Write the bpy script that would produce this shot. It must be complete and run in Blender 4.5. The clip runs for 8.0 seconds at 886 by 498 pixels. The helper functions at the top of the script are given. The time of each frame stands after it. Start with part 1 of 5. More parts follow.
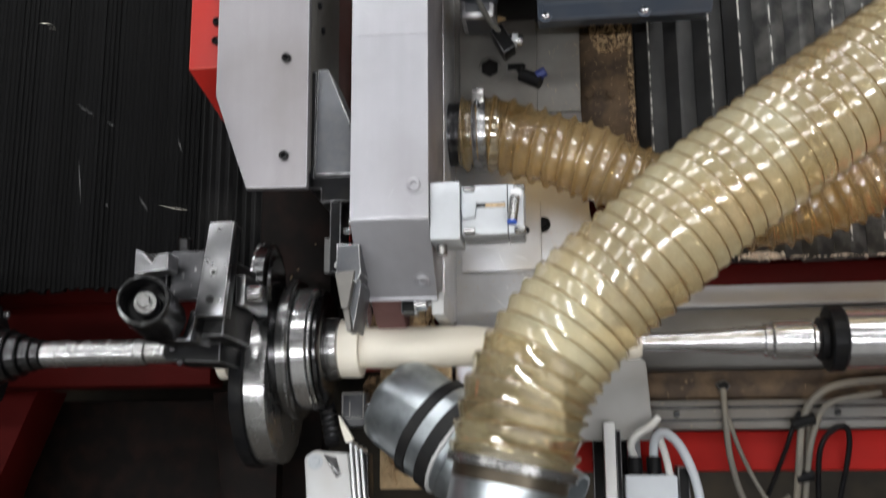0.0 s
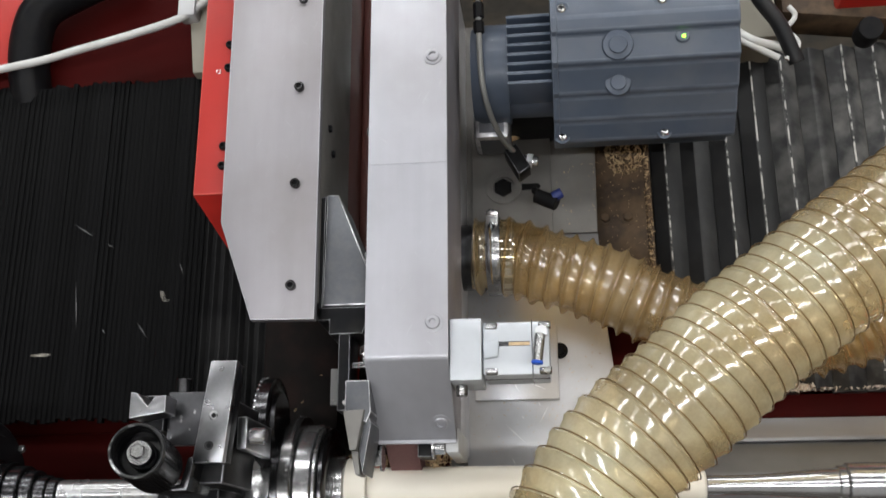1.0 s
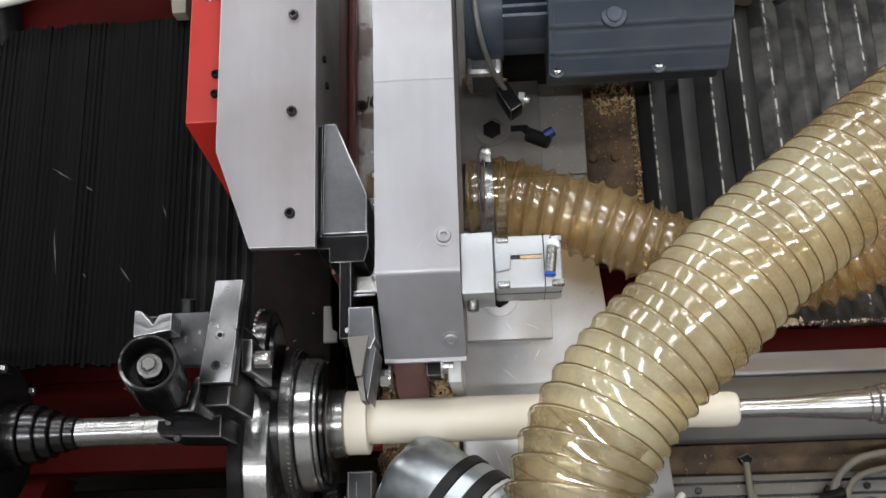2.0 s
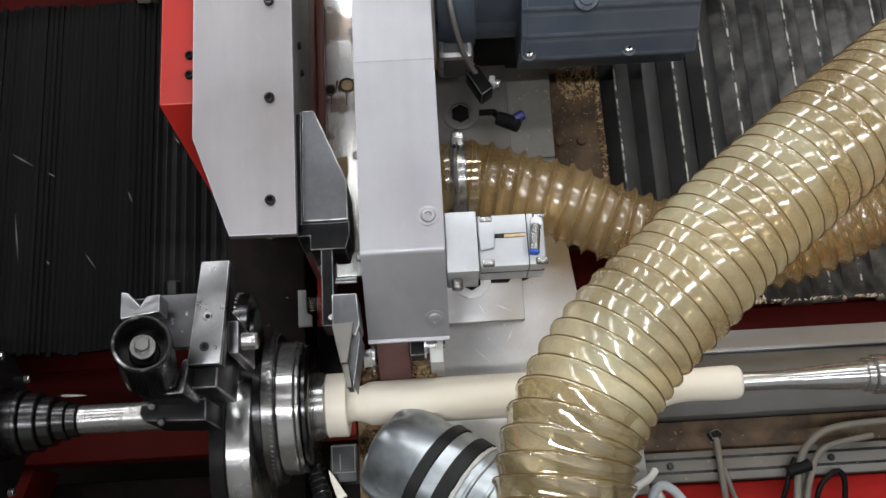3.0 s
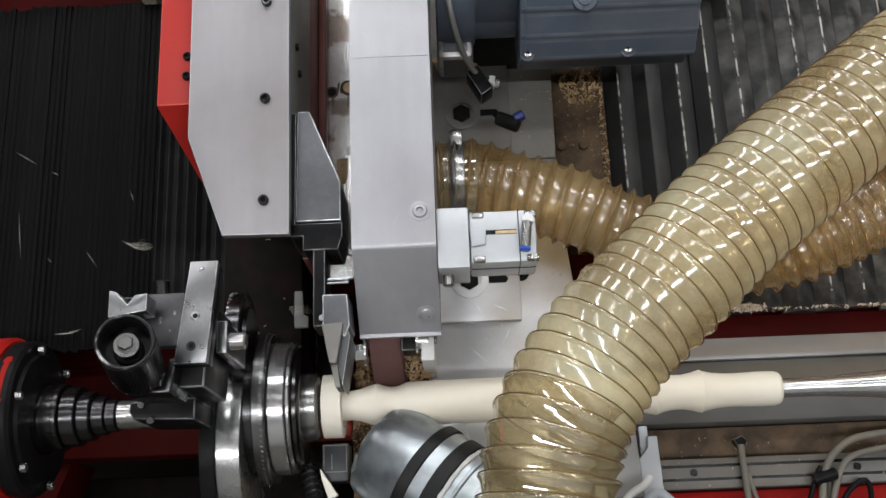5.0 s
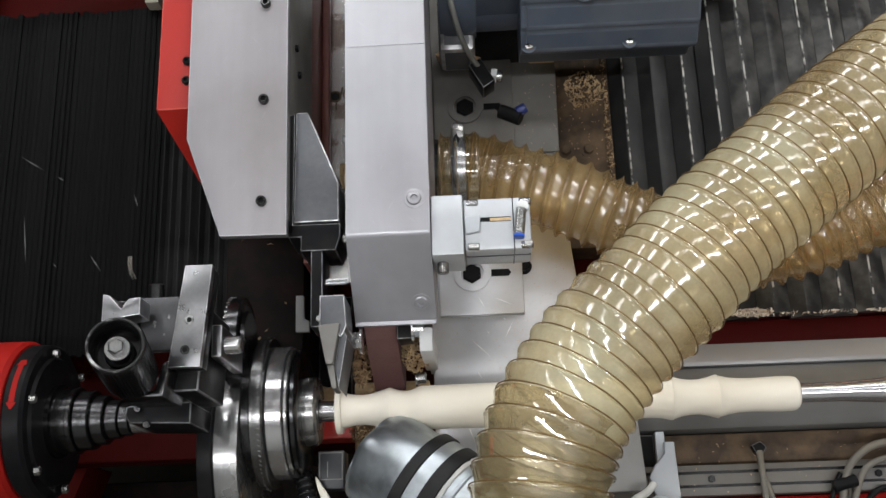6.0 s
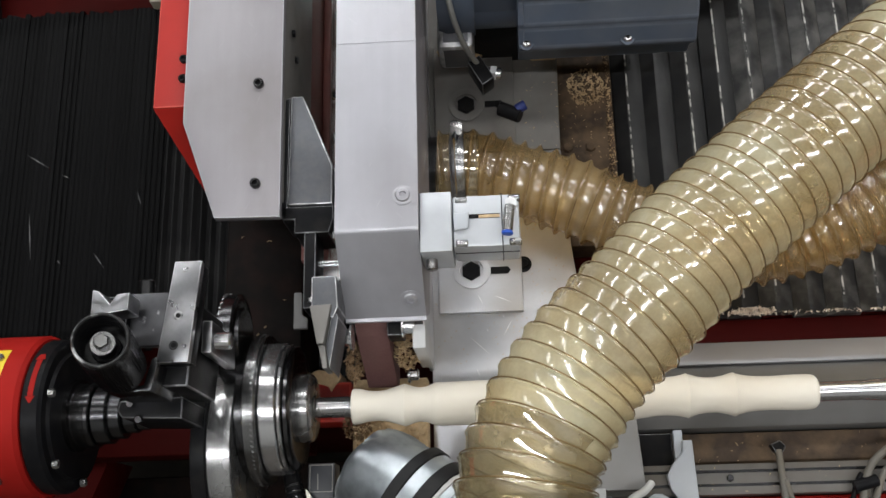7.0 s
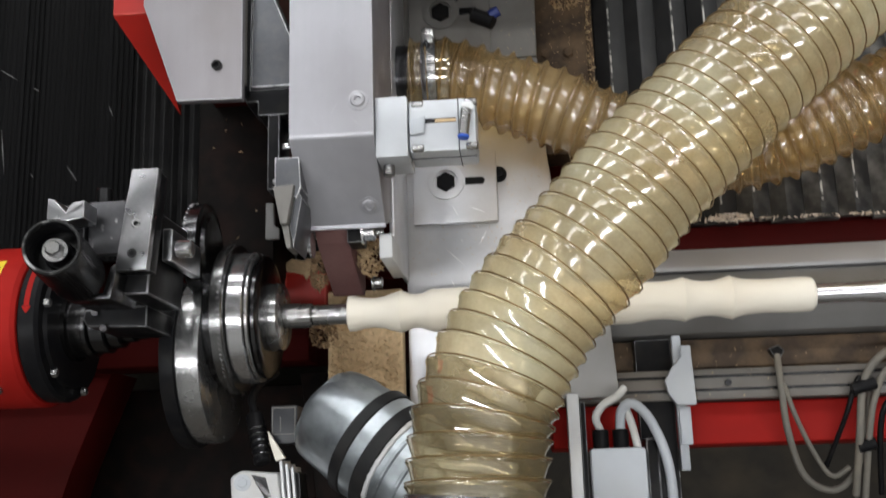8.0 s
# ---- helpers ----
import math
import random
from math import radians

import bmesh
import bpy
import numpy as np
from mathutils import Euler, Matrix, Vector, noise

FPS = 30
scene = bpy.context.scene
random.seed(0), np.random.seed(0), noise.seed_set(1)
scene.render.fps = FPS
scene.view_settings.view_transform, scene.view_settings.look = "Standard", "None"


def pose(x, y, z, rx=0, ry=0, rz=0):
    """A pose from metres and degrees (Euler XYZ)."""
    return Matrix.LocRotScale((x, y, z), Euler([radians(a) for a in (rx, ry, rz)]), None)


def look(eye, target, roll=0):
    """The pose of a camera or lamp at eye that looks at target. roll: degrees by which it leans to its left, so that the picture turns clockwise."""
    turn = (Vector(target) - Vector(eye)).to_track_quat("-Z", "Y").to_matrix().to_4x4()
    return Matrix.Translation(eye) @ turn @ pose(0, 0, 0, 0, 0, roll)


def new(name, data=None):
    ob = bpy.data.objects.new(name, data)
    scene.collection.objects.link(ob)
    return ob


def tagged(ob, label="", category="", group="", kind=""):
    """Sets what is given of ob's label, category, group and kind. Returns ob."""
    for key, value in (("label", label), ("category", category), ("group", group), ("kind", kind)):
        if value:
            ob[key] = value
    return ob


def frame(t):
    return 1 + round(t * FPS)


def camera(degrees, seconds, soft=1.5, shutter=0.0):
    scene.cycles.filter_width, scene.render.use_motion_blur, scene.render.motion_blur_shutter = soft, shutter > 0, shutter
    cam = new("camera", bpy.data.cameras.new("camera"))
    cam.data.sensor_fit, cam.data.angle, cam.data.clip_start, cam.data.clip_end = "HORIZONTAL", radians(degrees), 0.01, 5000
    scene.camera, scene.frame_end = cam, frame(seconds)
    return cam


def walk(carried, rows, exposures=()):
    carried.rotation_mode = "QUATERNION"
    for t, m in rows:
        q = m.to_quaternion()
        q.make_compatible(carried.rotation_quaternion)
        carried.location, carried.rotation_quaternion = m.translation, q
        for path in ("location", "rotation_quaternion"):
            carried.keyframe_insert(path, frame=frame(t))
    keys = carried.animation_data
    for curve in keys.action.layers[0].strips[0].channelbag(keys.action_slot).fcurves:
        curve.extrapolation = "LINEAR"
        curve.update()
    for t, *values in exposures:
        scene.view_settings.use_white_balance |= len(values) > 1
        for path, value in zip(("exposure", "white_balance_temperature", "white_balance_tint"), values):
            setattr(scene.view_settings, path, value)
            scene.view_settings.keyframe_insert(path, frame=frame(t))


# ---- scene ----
# The machine is built in its own axes, in millimetres: x along the lathe's axis, s up the
# slide ways, n square to them. The ways lean back by 30 degrees and the axis is 0.95 m high.
# path-begin
cam = camera(47.00, 8.0, shutter=0.5)
PATH = [
    (0, pose(0.1205, -0.6065, 1.7625, 42.301, 5.980, 3.047)),
    (0.5, pose(0.1101, -0.5618, 1.7540, 46.013, 5.795, 2.940)),
    (1, pose(0.1025, -0.5509, 1.7496, 47.936, 5.856, 3.157)),
    (1.5, pose(0.0918, -0.5637, 1.7313, 49.815, 5.021, 3.278)),
    (2, pose(0.0490, -0.5863, 1.7029, 47.368, 4.096, 0.555)),
    (3.5, pose(-0.0001, -0.5981, 1.6988, 46.864, 1.506, -2.903)),
    (4, pose(-0.0011, -0.6004, 1.6994, 47.045, 1.418, -2.401)),
    (4.5, pose(-0.0000, -0.5992, 1.6994, 46.973, 1.807, -1.686)),
    (6, pose(0.0107, -0.5959, 1.6923, 47.507, 3.200, -0.242)),
    (6.5, pose(0.0160, -0.5955, 1.6907, 47.454, 3.670, 0.289)),
    (7, pose(0.0219, -0.5974, 1.6890, 47.558, 4.171, 0.977)),
    (7.5, pose(0.0273, -0.6037, 1.6826, 48.040, 4.334, 1.705)),
    (7.6, pose(0.0278, -0.6035, 1.6820, 47.744, 4.379, 1.663)),
    (7.7, pose(0.0311, -0.6025, 1.6784, 45.969, 4.647, 1.409)),
    (7.8, pose(0.0339, -0.6016, 1.6753, 44.489, 4.870, 1.198)),
    (7.9, pose(0.0352, -0.6012, 1.6738, 43.749, 4.982, 1.093)),
    (8, pose(0.0364, -0.6008, 1.6725, 43.108, 5.079, 1.001)),
]
walk(cam, PATH, exposures=((0, 0.1), (2, 0.1), (3.5, 0), (8, 0)))
TIMES = (0, 0.5, 1, 1.5, 2, 3.5, 4, 4.5, 6, 6.5, 7, 7.5, 8)
CARRIAGE_X = (0.0224, 0.0224, 0.0224, 0.0224, 0.0224, 0.0174, 0.0112, 0.0000, -0.0214, -0.0302, -0.0407, -0.0545, -0.0654)
WORK_X = (-0.0980, -0.0820, -0.0661, -0.0518, -0.0375, 0.0000, 0.0000, 0.0000, 0.0000, 0.0000, 0.0000, 0.0000, 0.0000)
KNIFE_S = (0.0056, 0.0042, 0.0065, 0.0055, 0.0051, -0.0015, 0.0038, 0.0000, 0.0039, 0.0031, 0.0175, 0.0311, 0.0411)
SANDER_S = (-0.0004, -0.0003, 0.0025, 0.0011, 0.0001, -0.0002, 0.0009, 0.0000, 0.0168, 0.0169, 0.0169, 0.0171, 0.0150)
BELT_X = (-0.0135, -0.0115, -0.0093, -0.0089, -0.0033, 0.0005, 0.0015, -0.0000, -0.0039, -0.0051, -0.0067, -0.0095, -0.0129)
BELT_S = (-0.0074, -0.0098, -0.0102, -0.0078, -0.0022, -0.0010, 0.0005, -0.0000, 0.0200, 0.0202, 0.0204, 0.0234, 0.0213)
HOOD_X = (-0.0117, -0.0090, -0.0065, -0.0040, -0.0014, -0.0023, -0.0012, 0.0000, -0.0030, -0.0040, -0.0041, -0.0043, -0.0059)
HOOD_S = (-0.0027, -0.0140, -0.0070, -0.0090, -0.0105, -0.0054, -0.0027, 0.0000, -0.0050, -0.0085, -0.0200, -0.0411, -0.0550)
HOOD_TURN = (-2.0, -1.6, -1.2, -0.8, -0.4, -0.5, -0.25, 0.0, 0.4, 0.7, 2.5, 5.1, 5.6)
MOUTH_X = (-0.0050, -0.0050, -0.0050, -0.0050, -0.0050, 0.0012, 0.0023, 0.0000, -0.0052, -0.0075, -0.0090, -0.0127, -0.0171)
MOUTH_S = (-0.0106, -0.0106, -0.0106, -0.0106, -0.0106, 0.0004, -0.0046, -0.0000, -0.0029, -0.0018, -0.0174, -0.0323, -0.0494)
# path-end
MACHINE = pose(0, 0, 0.95, 30, 0, 0)


def at(x, s, n):
    return MACHINE @ Matrix.Translation((x / 1000, s / 1000, n / 1000))


# ---- light ----
world = bpy.data.worlds.new("hall")
scene.world = world
world.use_nodes = True
world.node_tree.nodes["Background"].inputs[0].default_value = (0.75, 0.85, 1.0, 1)
world.node_tree.nodes["Background"].inputs[1].default_value = 0.03
scene.view_settings.exposure = 0.0


def lamp(name, x, y, z, sx, sy, watts, aim):
    data = bpy.data.lights.new(name, "AREA")
    data.shape, data.size, data.size_y = "RECTANGLE", sx, sy
    data.energy, data.color = watts, (0.97, 0.985, 1.0)
    ob = new(name, data)
    ob.matrix_world = look((x, y, z), aim)
    return ob


ROWS = {1.7: 13, 0.45: 9.5, -0.75: 3.5, -2.3: 28}
LAMPS = [(x, y) for x in (-2.2, -0.75, 0.75, 2.2) for y in ROWS]
for lx, ly in LAMPS:
    lamp("tube_light", lx, ly, 3.36, 1.3, 0.14, ROWS[ly], (lx, ly, 0))


# ---- materials ----
def material(name, colour, rough=0.5, metal=0.0, grain=0.0, scale=60.0, stain=None, amount=0.4, stain_scale=6.0,
             bump=0.0, coat=0.0, stretch=(1, 1, 1), rough_var=0.0, vary=0.0, shine=0.5, scratch=None, edge=(0.45, 0.72)):
    """Principled paint, metal or wood: a fine grain, a coarse stain, a relief and a change from piece to piece."""
    m = bpy.data.materials.new(name)
    m.use_nodes = True
    nodes, links = m.node_tree.nodes, m.node_tree.links
    p = nodes["Principled BSDF"]
    p.inputs["Metallic"].default_value = metal
    p.inputs["Roughness"].default_value = rough
    p.inputs["Coat Weight"].default_value = coat
    p.inputs["Specular IOR Level"].default_value = shine
    p.inputs["Coat Roughness"].default_value = 0.08
    coord = nodes.new("ShaderNodeTexCoord")
    mapping = nodes.new("ShaderNodeMapping")
    mapping.inputs["Scale"].default_value = stretch
    links.new(coord.outputs["Object"], mapping.inputs["Vector"])

    def noise_at(sc, detail, plain=False):
        n = nodes.new("ShaderNodeTexNoise")
        n.inputs["Scale"].default_value = sc
        n.inputs["Detail"].default_value = detail
        links.new((coord.outputs["Object"] if plain else mapping.outputs["Vector"]), n.inputs["Vector"])
        return n

    fine = noise_at(scale, 5)
    mix = nodes.new("ShaderNodeMix")
    mix.data_type = "RGBA"
    c = Vector(colour)
    mix.inputs["A"].default_value = (*(c * (1 - grain)), 1)
    mix.inputs["B"].default_value = (*[min(1, v * (1 + grain)) for v in c], 1)
    links.new(fine.outputs["Fac"], mix.inputs["Factor"])
    out = mix.outputs["Result"]
    if stain:
        coarse = noise_at(stain_scale, 6, True)
        ramp = nodes.new("ShaderNodeMapRange")
        ramp.inputs["From Min"].default_value, ramp.inputs["From Max"].default_value = edge
        ramp.inputs["To Max"].default_value = amount
        links.new(coarse.outputs["Fac"], ramp.inputs["Value"])
        over = nodes.new("ShaderNodeMix")
        over.data_type = "RGBA"
        over.inputs["B"].default_value = (*stain, 1)
        links.new(out, over.inputs["A"])
        links.new(ramp.outputs["Result"], over.inputs["Factor"])
        out = over.outputs["Result"]
    if scratch:
        # thin slanting scratches, a little paler or darker than the sheet
        for turn in (1.1, -0.75):
            m2 = nodes.new("ShaderNodeMapping")
            m2.inputs["Rotation"].default_value = (0, 0, turn)
            m2.vector_type = "TEXTURE"
            m2.inputs["Scale"].default_value = (1 / 45, 1 / 520, 1 / 45)
            links.new(coord.outputs["Object"], m2.inputs["Vector"])
            sn = nodes.new("ShaderNodeTexNoise")
            sn.inputs["Scale"].default_value, sn.inputs["Detail"].default_value = 1.0, 2
            links.new(m2.outputs["Vector"], sn.inputs["Vector"])
            sr = nodes.new("ShaderNodeMapRange")
            sr.inputs["From Min"].default_value, sr.inputs["From Max"].default_value = 0.70, 0.77
            sr.inputs["To Max"].default_value = 0.16
            links.new(sn.outputs["Fac"], sr.inputs["Value"])
            sm = nodes.new("ShaderNodeMix")
            sm.data_type = "RGBA"
            sm.inputs["B"].default_value = (*scratch, 1)
            links.new(out, sm.inputs["A"])
            links.new(sr.outputs["Result"], sm.inputs["Factor"])
            out = sm.outputs["Result"]
    if vary:
        info = nodes.new("ShaderNodeObjectInfo")
        hsv = nodes.new("ShaderNodeHueSaturation")
        rng = nodes.new("ShaderNodeMapRange")
        rng.inputs["To Min"].default_value, rng.inputs["To Max"].default_value = 1 - vary, 1 + vary
        links.new(info.outputs["Random"], rng.inputs["Value"])
        links.new(rng.outputs["Result"], hsv.inputs["Value"])
        links.new(out, hsv.inputs["Color"])
        out = hsv.outputs["Color"]
    links.new(out, p.inputs["Base Color"])
    if rough_var:
        rr = nodes.new("ShaderNodeMapRange")
        rr.inputs["To Min"].default_value, rr.inputs["To Max"].default_value = max(0.02, rough - rough_var), min(1, rough + rough_var)
        second = noise_at(scale * 0.3, 4)
        links.new(second.outputs["Fac"], rr.inputs["Value"])
        links.new(rr.outputs["Result"], p.inputs["Roughness"])
    if bump:
        b = nodes.new("ShaderNodeBump")
        b.inputs["Strength"].default_value = bump
        b.inputs["Distance"].default_value = 0.002
        links.new(fine.outputs["Fac"], b.inputs["Height"])
        links.new(b.outputs["Normal"], p.inputs["Normal"])
    return m


ALU = material("brushed_aluminium", (0.295, 0.28, 0.295), 0.46, 0.6, 0.1, 90, (0.215, 0.195, 0.195), 0.7, 9, 0.03, stretch=(1, 0.12, 1), rough_var=0.1, scratch=(0.45, 0.44, 0.45))
ALU_CAST = material("plain_aluminium", (0.72, 0.73, 0.75), 0.4, 0.6, 0.05, 120, (0.55, 0.52, 0.48), 0.4, 12, 0.05, rough_var=0.1)
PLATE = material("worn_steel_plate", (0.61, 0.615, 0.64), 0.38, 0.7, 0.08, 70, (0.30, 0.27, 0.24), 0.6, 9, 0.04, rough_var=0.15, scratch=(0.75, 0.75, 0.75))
DIRTY = material("dusty_brown_steel", (0.060, 0.038, 0.023), 0.7, 0.2, 0.5, 120, (0.17, 0.11, 0.06), 0.8, 30, 0.4, edge=(0.42, 0.7))
# near-black brown that stands in for the dark depths of the machine
NEAR_BLACK = material("near_black_brown", (0.005, 0.0035, 0.003), 0.6, 0.0, 0.4, 60, (0.018, 0.008, 0.006), 0.7, 40, 0.5, shine=0.10)
PLATE_DARK = material("darker_steel_plate", (0.17, 0.162, 0.15), 0.5, 0.4, 0.15, 70, (0.12, 0.10, 0.08), 0.6, 14, 0.06, rough_var=0.12)
BED_DARK = material("darker_bed_steel", (0.26, 0.255, 0.25), 0.5, 0.3, 0.1, 50, (0.12, 0.11, 0.10), 0.6, 7, 0.03, stretch=(0.1, 1, 1), rough_var=0.12)
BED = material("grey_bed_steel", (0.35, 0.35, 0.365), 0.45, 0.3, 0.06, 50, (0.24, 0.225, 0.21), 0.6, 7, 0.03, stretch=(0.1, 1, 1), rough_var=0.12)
RAIL = material("dusty_rail", (0.135, 0.13, 0.122), 0.55, 0.2, 0.15, 60, (0.13, 0.105, 0.08), 0.6, 9, 0.05)
RAIL_RED = material("faded_brown_red_paint", (0.17, 0.055, 0.045), 0.4, 0.0, 0.12, 60, (0.08, 0.03, 0.022), 0.5, 14, 0.04, shine=0.4)
RAIL_PLATE = material("dull_grey_sheet", (0.27, 0.265, 0.26), 0.55, 0.2, 0.08, 60, (0.2, 0.19, 0.18), 0.6, 9, 0.04)
RED_BEAM = material("dull_red_paint", (0.33, 0.011, 0.008), 0.6, 0.0, 0.1, 60, (0.18, 0.008, 0.006), 0.5, 8, 0.05, shine=0.12)
STAINED = material("stained_bright_sheet", (0.93, 0.92, 0.90), 0.24, 0.8, 0.1, 60, (0.30, 0.22, 0.17), 0.8, 24, 0.05, edge=(0.55, 0.60))
CHROME = material("polished_steel", (0.60, 0.60, 0.61), 0.2, 0.9, 0.05, 200, (0.48, 0.45, 0.43), 0.4, 20, 0.0, rough_var=0.07)
ALU_BRIGHT = material("bright_aluminium_sheet", (0.415, 0.415, 0.445), 0.38, 0.52, 0.1, 70, (0.29, 0.28, 0.29), 0.8, 6, 0.03, stretch=(1, 0.1, 1), rough_var=0.1, scratch=(0.62, 0.615, 0.63))
BLOCK = material("ground_steel_block", (0.25, 0.25, 0.26), 0.3, 1.0, 0.12, 300, (0.13, 0.128, 0.125), 0.25, 60, 0.04, rough_var=0.08, scratch=(0.5, 0.5, 0.5))
BLOCK_WORN = material("scratched_dark_block", (0.085, 0.085, 0.09), 0.34, 0.9, 0.15, 300, (0.55, 0.55, 0.55), 0.6, 110, 0.04, rough_var=0.1, edge=(0.64, 0.70), scratch=(0.5, 0.5, 0.5))
BLOCK_DARK = material("dark_steel_block", (0.095, 0.098, 0.108), 0.42, 0.6, 0.12, 300, (0.15, 0.148, 0.145), 0.3, 90, 0.03, rough_var=0.12)
STEEL = material("turned_steel", (0.40, 0.40, 0.40), 0.26, 0.92, 0.1, 150, (0.27, 0.25, 0.23), 0.5, 18, 0.03, rough_var=0.1)
GREY_STEEL = material("smoky_turned_steel", (0.20, 0.20, 0.20), 0.24, 0.95, 0.1, 150, (0.12, 0.11, 0.10), 0.5, 18, 0.03, rough_var=0.08)
DARK_STEEL = material("oiled_dark_steel", (0.075, 0.075, 0.078), 0.22, 0.95, 0.15, 90, (0.04, 0.036, 0.033), 0.5, 15, 0.05, rough_var=0.12)
BLACK = material("blackened_steel", (0.008, 0.008, 0.009), 0.36, 0.0, 0.2, 120, (0.025, 0.022, 0.018), 0.3, 60, 0.05, rough_var=0.12, shine=0.08)
KNOB = material("glossy_black_steel", (0.008, 0.008, 0.009), 0.22, 0.0, 0.2, 120, (0.03, 0.028, 0.025), 0.3, 90, 0.04, rough_var=0.1, shine=0.2)
RUBBER = material("black_rubber", (0.010, 0.010, 0.011), 0.5, 0.0, 0.2, 150, (0.04, 0.036, 0.032), 0.35, 30, 0.1, shine=0.25)
BELLOWS = material("black_bellows_cloth", (0.0018, 0.0018, 0.002), 0.5, 0.0, 0.3, 80, (0.005, 0.0049, 0.0047), 0.5, 5, 0.05, vary=0.35, shine=0.06)
BELLOWS_END = material("paler_black_bellows_cloth", (0.006, 0.006, 0.0063), 0.5, 0.0, 0.4, 60, (0.022, 0.0215, 0.0205), 0.6, 18, 0.1, vary=0.5, shine=0.12, stretch=(1, 0.15, 1))
BELLOWS_GREY = material("dusty_grey_bellows_cloth", (0.011, 0.011, 0.0115), 0.5, 0.0, 0.6, 60, (0.15, 0.145, 0.135), 0.75, 30, 0.25, vary=0.4, edge=(0.42, 0.70))
BELLOWS_DARK = material("darker_black_bellows_cloth", (0.0045, 0.0045, 0.005), 0.5, 0.0, 0.5, 60, (0.02, 0.019, 0.018), 0.6, 30, 0.2, vary=0.4)
WORN = material("worn_pale_edge", (0.50, 0.49, 0.46), 0.6, 0.0, 0.4, 300, (0.03, 0.03, 0.03), 1.0, 75, 0.1, edge=(0.46, 0.56))
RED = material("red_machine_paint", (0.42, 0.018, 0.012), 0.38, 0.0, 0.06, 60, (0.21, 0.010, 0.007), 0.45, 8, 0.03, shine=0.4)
# red paint with the shade round the carriage mixed into its colour
SHADED_RED = material("shade_darkened_red_paint", (0.045, 0.003, 0.0025), 0.6, 0.0, 0.1, 60, (0.02, 0.003, 0.002), 0.6, 8, 0.05, shine=0.05)
MOTOR = material("blue_grey_motor_paint", (0.052, 0.068, 0.098), 0.42, 0.0, 0.08, 120, (0.14, 0.145, 0.15), 0.35, 14, 0.06, coat=0.08)
ANODISED = material("pale_anodised_aluminium", (0.47, 0.49, 0.515), 0.36, 0.3, 0.05, 120, (0.37, 0.375, 0.38), 0.5, 25, 0.03, rough_var=0.1)
WHITE = material("white_plastic", (0.56, 0.565, 0.57), 0.4, 0.0, 0.05, 90, (0.42, 0.39, 0.35), 0.5, 22, 0.03)
GREY_PLASTIC = material("grey_plastic", (0.45, 0.48, 0.52), 0.45, 0.0, 0.05, 90, (0.35, 0.33, 0.3), 0.3, 12, 0.03)
WOOD = material("pale_turned_wood", (0.87, 0.815, 0.705), 0.55, 0.0, 0.07, 90, (0.80, 0.71, 0.58), 0.4, 10, 0.05, stretch=(0.08, 1, 1))
DUST = material("wood_dust", (0.60, 0.44, 0.26), 0.9, 0.0, 0.4, 220, (0.36, 0.23, 0.12), 0.7, 18, 0.6)
BROWN_TIN = material("brown_metal_duct", (0.10, 0.082, 0.06), 0.35, 0.7, 0.2, 40, (0.22, 0.19, 0.14), 0.6, 12, 0.05, rough_var=0.1)
BROWN_DUST = material("damp_brown_chips", (0.24, 0.15, 0.08), 0.9, 0.0, 0.5, 220, (0.42, 0.29, 0.17), 0.7, 60, 0.5)
PALE_DUST = material("pale_wood_dust", (0.72, 0.62, 0.52), 0.9, 0.0, 0.3, 220, (0.5, 0.4, 0.32), 0.6, 18, 0.5)
BELT = material("maroon_sanding_belt", (0.15, 0.07, 0.068), 0.85, 0.0, 0.2, 400, (0.22, 0.13, 0.11), 0.4, 16, 0.25)
TIN = material("galvanised_tin", (0.50, 0.545, 0.575), 0.35, 0.85, 0.3, 60, (0.26, 0.285, 0.30), 0.9, 30, 0.25, rough_var=0.16, edge=(0.42, 0.6))
CONCRETE = material("dusty_concrete", (0.045, 0.039, 0.031), 0.85, 0.0, 0.4, 30, (0.10, 0.078, 0.052), 0.7, 9, 0.15)
PAINTED_WALL = material("painted_hall_wall", (0.11, 0.11, 0.108), 0.7, 0.0, 0.04, 20, (0.08, 0.08, 0.076), 0.3, 2, 0.03)
# paler than the other walls, to reflect light onto the machine's front
BOUNCE_WALL = material("pale_bounce_wall", (0.45, 0.45, 0.43), 0.7, 0.0, 0.04, 20, (0.38, 0.38, 0.36), 0.3, 2, 0.03)
BEIGE = material("beige_painted_panel", (0.27, 0.25, 0.20), 0.55, 0.0, 0.06, 60, (0.3, 0.26, 0.2), 0.4, 8, 0.03)
CABLE = material("pale_grey_cable", (0.6, 0.6, 0.58), 0.5, 0.0, 0.08, 90, (0.42, 0.38, 0.33), 0.5, 25, 0.03)
DUSTY_CABLE = material("dusty_cable", (0.15, 0.14, 0.12), 0.7, 0.0, 0.1, 90, (0.26, 0.22, 0.16), 0.5, 30, 0.05)
CLOUDY = material("cloudy_grey_tube", (0.16, 0.16, 0.152), 0.35, 0.0, 0.1, 90, (0.24, 0.22, 0.18), 0.5, 30, 0.03)
BLUE = material("blue_push_ring", (0.02, 0.09, 0.50), 0.4)
SCRAPE = material("bright_scrape", (0.85, 0.85, 0.86), 0.4, 0.3, 0.2, 200)
GREY_SCRAPE = material("dull_scrape", (0.10, 0.10, 0.10), 0.6, 0.0, 0.3, 200)
NAVY_STEEL = material("dark_blue_grey_plastic", (0.013, 0.015, 0.02), 0.4, 0.0, 0.1, 90, (0.06, 0.06, 0.065), 0.4, 40, 0.03)
NAVY = material("navy_push_ring", (0.015, 0.03, 0.16), 0.4)
